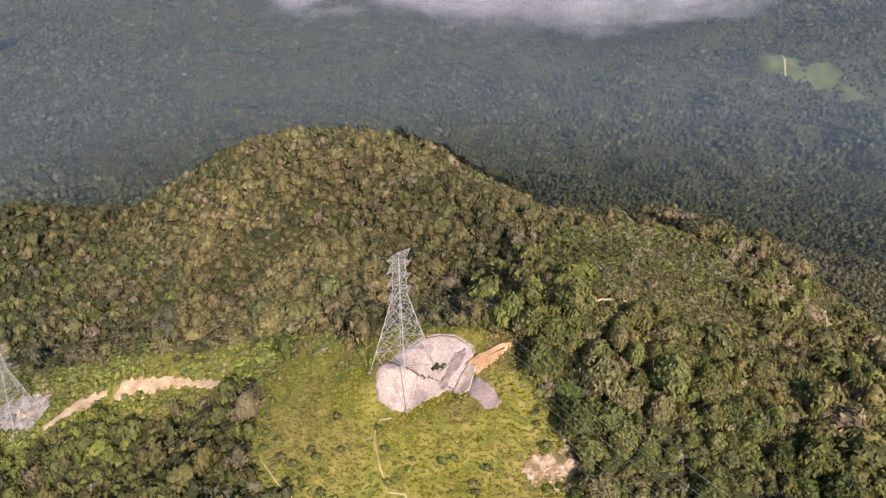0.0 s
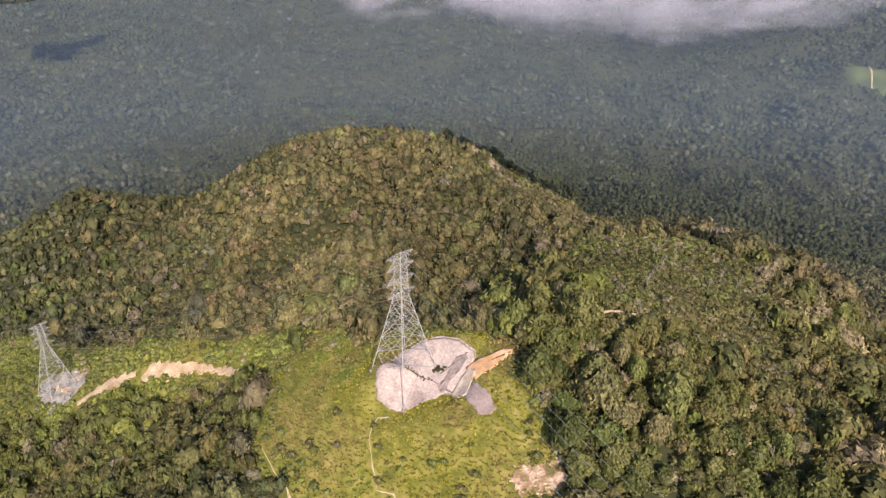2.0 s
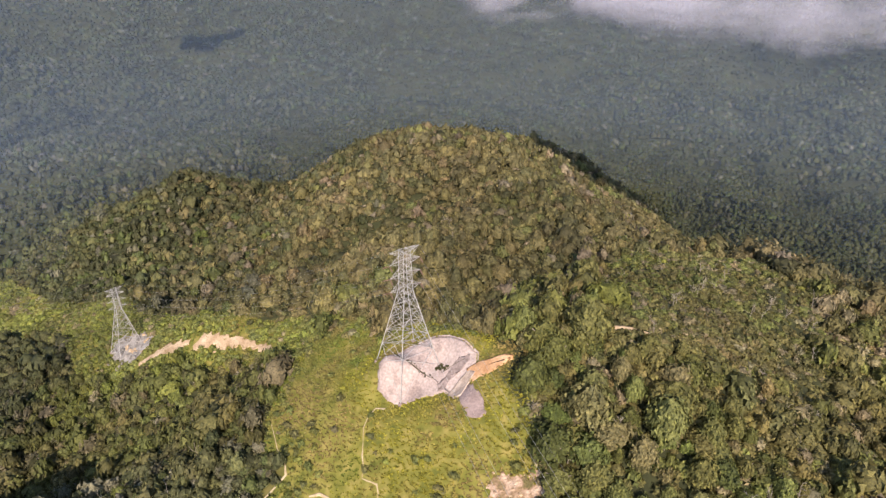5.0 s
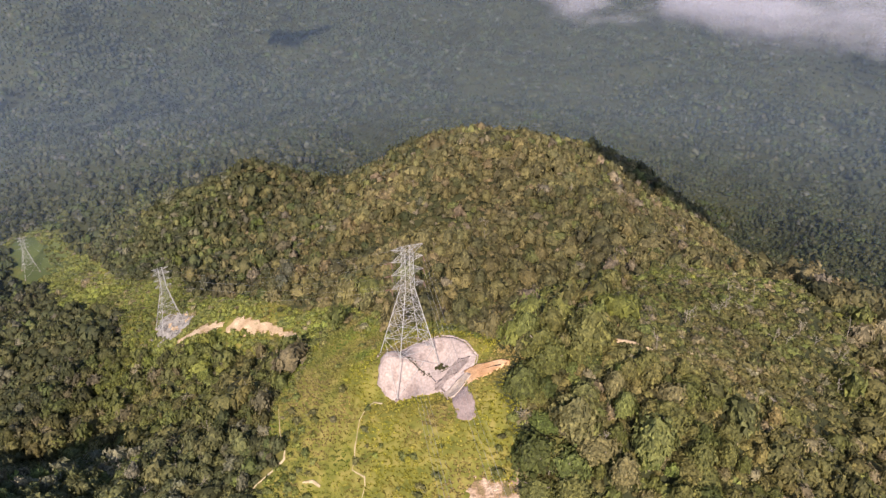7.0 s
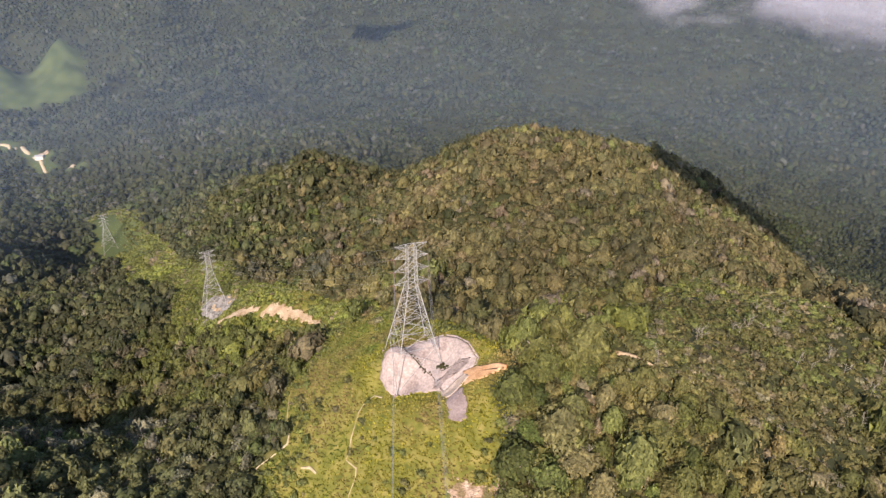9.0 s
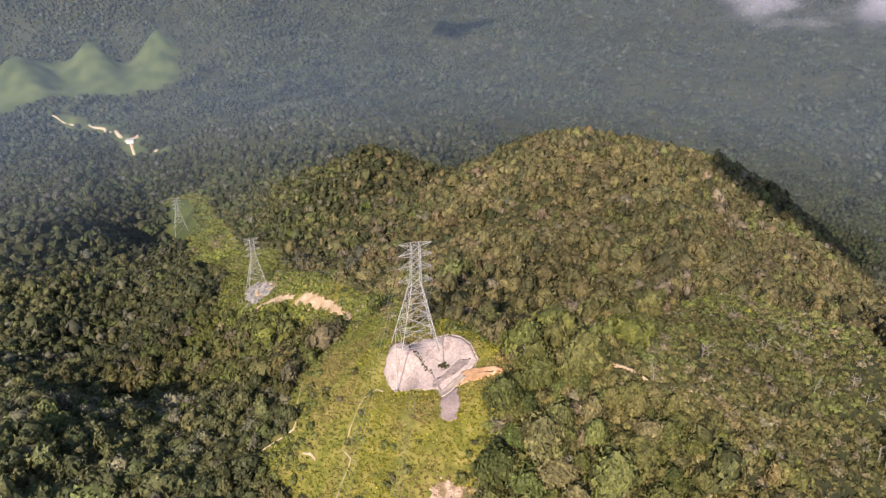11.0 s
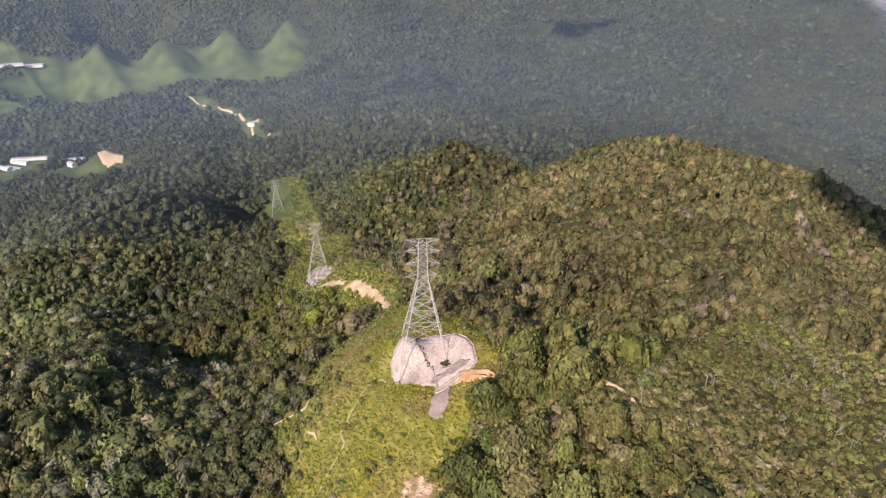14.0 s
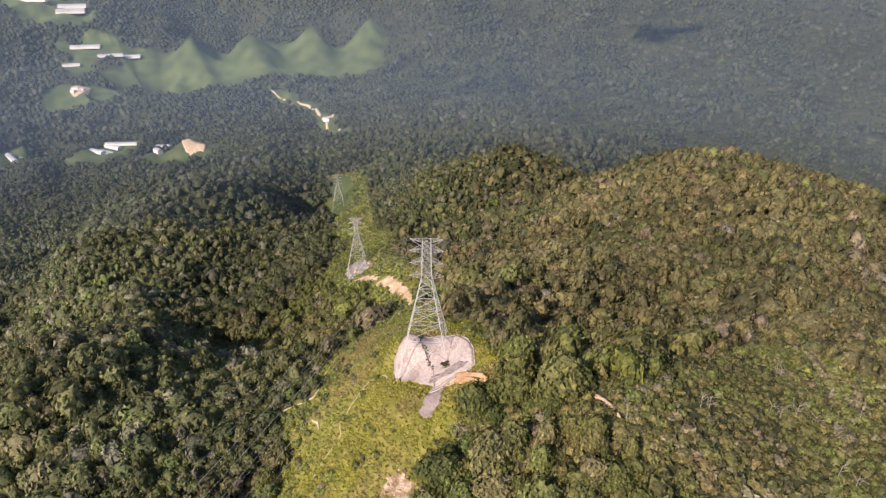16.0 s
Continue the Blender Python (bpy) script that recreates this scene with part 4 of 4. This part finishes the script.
def zone_tints(x, y):
    """Brownish on the sunlit hill, olive and grey on the shoulder; the hollow and its far bank greener, their shade put
    into the tint.
    """
    hill = np.array((1.07, 1.02, 1.16)) * tints(x, y, (24, 36, 16, 3, 10, 8, 2))
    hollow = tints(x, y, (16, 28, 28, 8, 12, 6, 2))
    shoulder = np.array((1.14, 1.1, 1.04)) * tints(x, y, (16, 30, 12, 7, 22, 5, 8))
    # shade of the hollow and upper flank, painted as a darker leaf tint
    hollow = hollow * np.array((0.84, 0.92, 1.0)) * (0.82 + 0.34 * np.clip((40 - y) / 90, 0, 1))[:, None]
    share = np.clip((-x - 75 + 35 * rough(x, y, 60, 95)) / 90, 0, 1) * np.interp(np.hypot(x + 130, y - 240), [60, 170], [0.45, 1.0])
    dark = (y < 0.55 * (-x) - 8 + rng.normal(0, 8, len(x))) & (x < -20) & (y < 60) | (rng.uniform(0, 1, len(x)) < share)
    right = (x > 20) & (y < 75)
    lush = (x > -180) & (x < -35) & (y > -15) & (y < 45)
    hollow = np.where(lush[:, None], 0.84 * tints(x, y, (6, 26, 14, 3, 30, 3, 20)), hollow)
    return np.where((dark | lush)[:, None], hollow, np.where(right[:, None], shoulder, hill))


def keep_clear(x, y):
    """Places with no trees: the concrete, the cuttings, the paths and the pads."""
    c = inside(x, y, [(-10, -12), (-10, 6), (8, 10), (22, 8), (34, 2), (34, -10), (31, -20), (14, -20), (0, -13)])
    for line, w in BARE:
        for (x1, y1), (x2, y2) in zip(line, line[1:]):
            d = np.array((x2 - x1, y2 - y1))
            t = np.clip(((x - x1) * d[0] + (y - y1) * d[1]) / max(d @ d, 1e-6), 0, 1)
            c |= np.hypot(x - x1 - t * d[0], y - y1 - t * d[1]) < w
    return c


def meadow_tint(x, y):
    """Yellow-green where the fern is fresh, straw where it is dry."""
    dry = 0.8 * rough(x, y, 15, 77) + 0.6 * rough(x, y, 5, 78)
    fresh = np.clip(0.35 + 0.9 * rough(x, y, 13, 80) + 0.5 * rough(x, y, 4, 82) + (-4 - x) / 30, 0, 1)[:, None]
    lush = np.array((0.24, 0.228, 0.033)) * (1 - fresh) + np.array((0.12, 0.155, 0.03)) * fresh
    straw = np.array((0.235, 0.18, 0.07))
    f = np.clip(0.32 + 0.9 * dry, 0, 0.9)[:, None]
    return (lush * (1 - f) + straw * f) * rng.uniform(0.9, 1.12, (len(x), 1)) * (1 + 0.22 * rough(x, y, 3, 83))[:, None]


near_kinds = [crown_template(100 + k, 88, 0.125, (6, 3), 0.8 + 0.12 * (k % 4)) for k in range(10)]
soft_kinds = [crown_template(130 + k, 20, 0.18, (5, 2), 0.8 + 0.12 * (k % 3)) for k in range(6)]
mid_kinds = [crown_template(160 + k, 9, 0.3, (5, 2), 0.85) for k in range(6)]
far_kinds = [crown_template(190 + k, 2, 0.36, (5, 2), 0.9) for k in range(6)]
flank_kinds = [crown_template(205 + k, 4, 0.34, (5, 2), 0.9) for k in range(6)]
bush_kinds = [crown_template(220 + k, 42, 0.22, (6, 2), 0.8) for k in range(6)]

# forest of the knoll, the hill behind it and the near hollow
x, y = jittered(-420, 240, -150, 385, 4.5)
wx, wy = x + 3.5 * rough(x, y, 11, 91) + 1.5 * rough(x, y, 4, 93), y + 3.5 * rough(x, y, 11, 92)
low = grassy(x, y, GRASS) | inside(wx, wy, CORRIDOR) | inside(wx, wy, SHRUBLAND) | keep_clear(x, y)
x, y = x[~low], y[~low]
close = np.hypot(x - 25, y + 15)
order = np.argsort(np.hypot(x - 45, y + 45))
hero = np.zeros(len(x), bool)
hero[order[:300]] = True
size = np.exp(rng.normal(math.log(2.5), 0.36, len(x))).clip(1.2, 5.6) * (1 + 0.25 * rough(x, y, 22, 61))
tall = (0.6 * size + 1.0) * rng.uniform(1.0, 2.6, len(x))
z = height(x, y) - 0.4
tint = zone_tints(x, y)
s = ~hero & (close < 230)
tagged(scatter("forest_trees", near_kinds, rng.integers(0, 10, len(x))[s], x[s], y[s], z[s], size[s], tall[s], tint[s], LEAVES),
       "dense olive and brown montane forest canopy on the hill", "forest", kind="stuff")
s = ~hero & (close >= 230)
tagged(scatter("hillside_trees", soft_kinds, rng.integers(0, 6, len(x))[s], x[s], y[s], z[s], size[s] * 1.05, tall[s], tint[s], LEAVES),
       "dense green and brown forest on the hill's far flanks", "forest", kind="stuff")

# single trees of the shoulder that the camera passes nearest
hero_mesh = []
for k in range(8):
    v, f = crown_template(300 + k, 430, 0.078, (9, 4), 0.8 + 0.1 * (k % 4))
    me = bpy.data.meshes.new("crown")
    me.from_pydata([tuple(p) for p in v], [], f)
    me.materials.append(LEAVES_OWN)
    bm = bmesh.new()
    g = random.Random(k)
    top = Vector((g.uniform(-0.1, 0.1), g.uniform(-0.1, 0.1), 0.55))
    bmesh.ops.create_cone(bm, cap_ends=True, segments=6, radius1=0.07, radius2=0.035, depth=0.75, matrix=Matrix.Translation((0, 0, 0.2)))
    for q in range(4):
        a = q * 1.6 + g.uniform(-0.4, 0.4)
        tip = Vector((0.62 * math.cos(a), 0.62 * math.sin(a), g.uniform(0.5, 0.8)))
        beam(bm, (0, 0, g.uniform(0.25, 0.45)), tip, 0.035)
    hero_mesh.append((me, mesh_of("trunk", bm, BARK)))
for i in np.where(hero)[0]:
    me, trunk_mesh = hero_mesh[int(rng.integers(0, 8))]
    t = new("tree")
    t.matrix_basis = Matrix.LocRotScale((x[i], y[i], z[i] + 0.3), Euler((0, 0, float(rng.uniform(0, 6.28)))), (size[i], size[i], tall[i]))
    tagged(t, "broad-leaved montane tree with a dense rounded olive crown", "tree", "trees of the near slope")
    for nm, data in (("trunk", trunk_mesh), ("crown", me)):
        new(nm, data).parent = t

# low growth: shrubs of the shoulder, the cleared strip under the line, undergrowth at the wood's edge
x, y = jittered(-260, 125, -100, 125, 2.1)
b = (inside(x, y, SHRUBLAND) | (inside(x, y, CORRIDOR) & (rough(x, y, 9, 71) > -0.8))) & ~keep_clear(x, y)
x, y = x[b], y[b]
size = rng.uniform(0.9, 1.9, len(x)) * (1 + 0.4 * rough(x, y, 11, 72))
on_line = inside(x, y, CORRIDOR)
tint = np.where(on_line[:, None], 1.2 * tints(x, y, (4, 14, 3, 2, 34, 2, 46)), 1.2 * tints(x, y, (20, 32, 8, 8, 22, 4, 6)))
tagged(scatter("shrubs", bush_kinds, rng.integers(0, 6, len(x)), x, y, height(x, y) - 0.2, size, size * rng.uniform(0.9, 1.5, len(x)), tint, LEAVES),
       "low bright green and grey shrubs on cleared ground", "shrubs", kind="stuff")
x, y = jittered(-580, -255, 90, 270, 4.2)
b = inside(x, y, CORRIDOR) & ~keep_clear(x, y)
x, y = x[b], y[b]
size = rng.uniform(1.6, 3.4, len(x))
tagged(scatter("strip_shrubs", bush_kinds, rng.integers(0, 6, len(x)), x, y, height(x, y) - 0.3, size, size * rng.uniform(0.8, 1.3, len(x)), 1.35 * tints(x, y, (4, 14, 2, 2, 34, 2, 50)), LEAVES),
       "bright green scrub on the cleared strip down the ridge", "shrubs", kind="stuff")
x, y = jittered(-85, 118, -105, 22, 2.6)
b = ~grassy(x, y, GRASS) & ~inside(x, y, CORRIDOR) & ~keep_clear(x, y)
x, y = x[b], y[b]
size = rng.uniform(1.2, 2.3, len(x))
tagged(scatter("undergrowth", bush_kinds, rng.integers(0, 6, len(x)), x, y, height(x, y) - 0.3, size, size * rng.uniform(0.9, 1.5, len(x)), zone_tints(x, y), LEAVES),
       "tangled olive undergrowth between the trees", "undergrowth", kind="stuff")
x, y = jittered(-60, 60, -95, 30, 2.2)
b = grassy(x, y, GRASS) & ~keep_clear_small(x, y) & ~inside(x, y, PAD) & (rough(x, y, 9, 75) + 0.5 * rough(x, y, 3, 74) > 0.2)
x, y = x[b], y[b]
size = rng.uniform(0.5, 1.25, len(x))
tagged(scatter("grassland_bushes", bush_kinds, rng.integers(0, 6, len(x)), x, y, height(x, y) - 0.15, size, size * rng.uniform(0.35, 0.7, len(x)), 0.95 * meadow_tint(x, y), MEADOW_LEAVES),
       "small yellow-green bushes scattered through the grass", "bushes", kind="stuff")
# taller shrubs: thick along the wood's edge, single ones out in the grass
x, y = jittered(-62, 62, -100, 32, 1.9)
free = openness(x, y, GRASS, 9.0)
b = grassy(x, y, GRASS) & ~keep_clear_small(x, y) & ~keep_clear(x, y) & (rng.uniform(0, 1, len(x)) < 1.0 - 0.98 * free + 0.16 * np.clip(rough(x, y, 10, 84), 0, 1))
x, y = x[b], y[b]
size = rng.uniform(0.7, 1.7, len(x))
tagged(scatter("edge_shrubs", bush_kinds, rng.integers(0, 6, len(x)), x, y, height(x, y) - 0.2, size, size * rng.uniform(0.8, 1.4, len(x)), 1.2 * tints(x, y, (12, 26, 4, 2, 34, 4, 24)), LEAVES),
       "green and olive shrubs along the wood's edge", "shrubs", kind="stuff")
x, y = jittered(-175, 60, -95, 75, 0.97)
b = (inside(x, y, CORRIDOR) & ~keep_clear_small(x, y) & (rough(x, y, 7, 79) > -0.3)) | grassy(x, y, GRASS) & ~keep_clear(x, y) | (inside(x, y, [(-9, -14), (36, -22), (36, 12), (-12, 14)]) & ~inside(x, y, PAD) & ~keep_clear_small(x, y))
x, y = x[b], y[b]
fronds = [tuft_template(400 + k, 6, 0.7, 0.45) for k in range(8)]
tint = meadow_tint(x, y)
tagged(scatter("grass", fronds, rng.integers(0, 8, len(x)), x, y, height(x, y) - 0.05, rng.uniform(0.8, 1.4, len(x)), rng.uniform(0.3, 0.75, len(x)), tint, MEADOW_LEAVES),
       "tall yellow-green grass and fern on the cleared spur", "grass", kind="stuff")

# understorey that closes the canopy over the hill and its flanks
x, y = jittered(-230, 150, -70, 330, 3.7)
b = ~(grassy(x, y, GRASS) | inside(x, y, CORRIDOR) | inside(x, y, SHRUBLAND) | keep_clear(x, y)) & ~((x > -85) & (y < 22))
x, y = x[b], y[b]
size = rng.uniform(1.5, 2.7, len(x))
low_kinds = [crown_template(250 + k, 14, 0.26, (5, 2), 0.8) for k in range(6)]
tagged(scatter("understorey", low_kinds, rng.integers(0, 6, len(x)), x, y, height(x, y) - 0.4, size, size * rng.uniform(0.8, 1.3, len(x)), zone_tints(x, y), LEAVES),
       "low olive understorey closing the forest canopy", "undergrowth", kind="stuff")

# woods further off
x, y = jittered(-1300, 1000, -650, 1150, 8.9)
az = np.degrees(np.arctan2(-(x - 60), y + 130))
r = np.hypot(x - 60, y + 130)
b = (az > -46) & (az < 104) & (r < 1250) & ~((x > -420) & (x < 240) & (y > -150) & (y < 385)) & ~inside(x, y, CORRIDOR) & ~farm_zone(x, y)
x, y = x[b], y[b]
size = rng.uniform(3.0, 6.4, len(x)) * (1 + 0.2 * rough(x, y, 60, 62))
# the hill's tints again, scaled darker and bluer
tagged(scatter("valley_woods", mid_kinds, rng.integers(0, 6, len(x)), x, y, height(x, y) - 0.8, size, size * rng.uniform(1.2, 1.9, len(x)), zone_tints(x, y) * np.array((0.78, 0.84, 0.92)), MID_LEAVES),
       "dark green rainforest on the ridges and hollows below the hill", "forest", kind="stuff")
for step, near, beyond, kinds, name, label in ((11.0, 1250, 1900, flank_kinds, "valley_forest", "rainforest on the valley floor and lower slopes, tinted haze-blue"), (17.5, 1900, 3450, far_kinds, "mountain_forest", "distant rainforest covering the mountain range, tinted haze-blue")):
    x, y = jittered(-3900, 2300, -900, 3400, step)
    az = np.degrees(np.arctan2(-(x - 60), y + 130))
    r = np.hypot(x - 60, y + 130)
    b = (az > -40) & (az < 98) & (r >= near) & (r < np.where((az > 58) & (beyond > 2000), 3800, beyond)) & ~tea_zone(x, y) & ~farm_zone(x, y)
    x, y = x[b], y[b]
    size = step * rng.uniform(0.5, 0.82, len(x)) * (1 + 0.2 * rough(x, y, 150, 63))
    # tint pulled towards blue: distance haze put into the leaf colour
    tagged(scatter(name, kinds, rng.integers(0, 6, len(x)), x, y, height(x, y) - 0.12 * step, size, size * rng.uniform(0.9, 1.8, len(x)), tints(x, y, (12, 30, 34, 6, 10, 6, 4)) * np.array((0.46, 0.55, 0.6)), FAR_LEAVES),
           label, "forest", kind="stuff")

g = np.random.default_rng(3)
bx, by = 9.2 + g.normal(0, 0.55, 14), 0.2 + g.normal(0, 0.45, 14)
tagged(scatter("slab_weeds", bush_kinds, g.integers(0, 6, 14), bx, by, height(bx, by) + 0.2, g.uniform(0.4, 0.8, 14), g.uniform(0.5, 0.9, 14), np.tile((0.05, 0.05, 0.022), (14, 1)), LEAVES),
       "dark weeds at the pylon's footing on the slab", "weeds", kind="stuff")

# bleached dead trees standing in the canopy
for i in range(110):
    k = rng.integers(0, 3)
    bx, by = ((rng.uniform(-110, 60), rng.uniform(70, 190)), (rng.uniform(35, 110), rng.uniform(-40, 70)), (rng.uniform(-180, -40), rng.uniform(-80, 30)))[k]
    if inside(bx, by, GRASS) or inside(bx, by, CORRIDOR):
        continue
    g = random.Random(1000 + i)
    bm = bmesh.new()
    p, d, h = Vector((0, 0, -1)), Vector((g.uniform(-0.12, 0.12), g.uniform(-0.12, 0.12), 1)), g.uniform(3.6, 6.2)
    top = p + d * h
    bmesh.ops.create_cone(bm, cap_ends=True, segments=6, radius1=0.11, radius2=0.04, depth=h, matrix=Matrix.Translation((p + top) / 2) @ d.to_track_quat("Z", "Y").to_matrix().to_4x4())
    for q in range(g.randint(4, 8)):
        f, a = g.uniform(0.5, 1.0), g.uniform(0, 6.28)
        s1 = p + d * h * f
        e1 = s1 + Vector((math.cos(a), math.sin(a), g.uniform(0.2, 1.0))) * g.uniform(0.7, 1.8)
        beam(bm, s1, e1, 0.05)
        beam(bm, s1.lerp(e1, 0.6), e1 + Vector((g.uniform(-1, 1), g.uniform(-1, 1), 0.6)), 0.04)
    ob = part("dead_tree", bm, DEAD_WOOD)
    ob.location = (bx, by, float(height(bx, by)))
    tagged(ob, "bleached bare dead tree standing above the canopy", "dead tree", "dead trees in the forest")
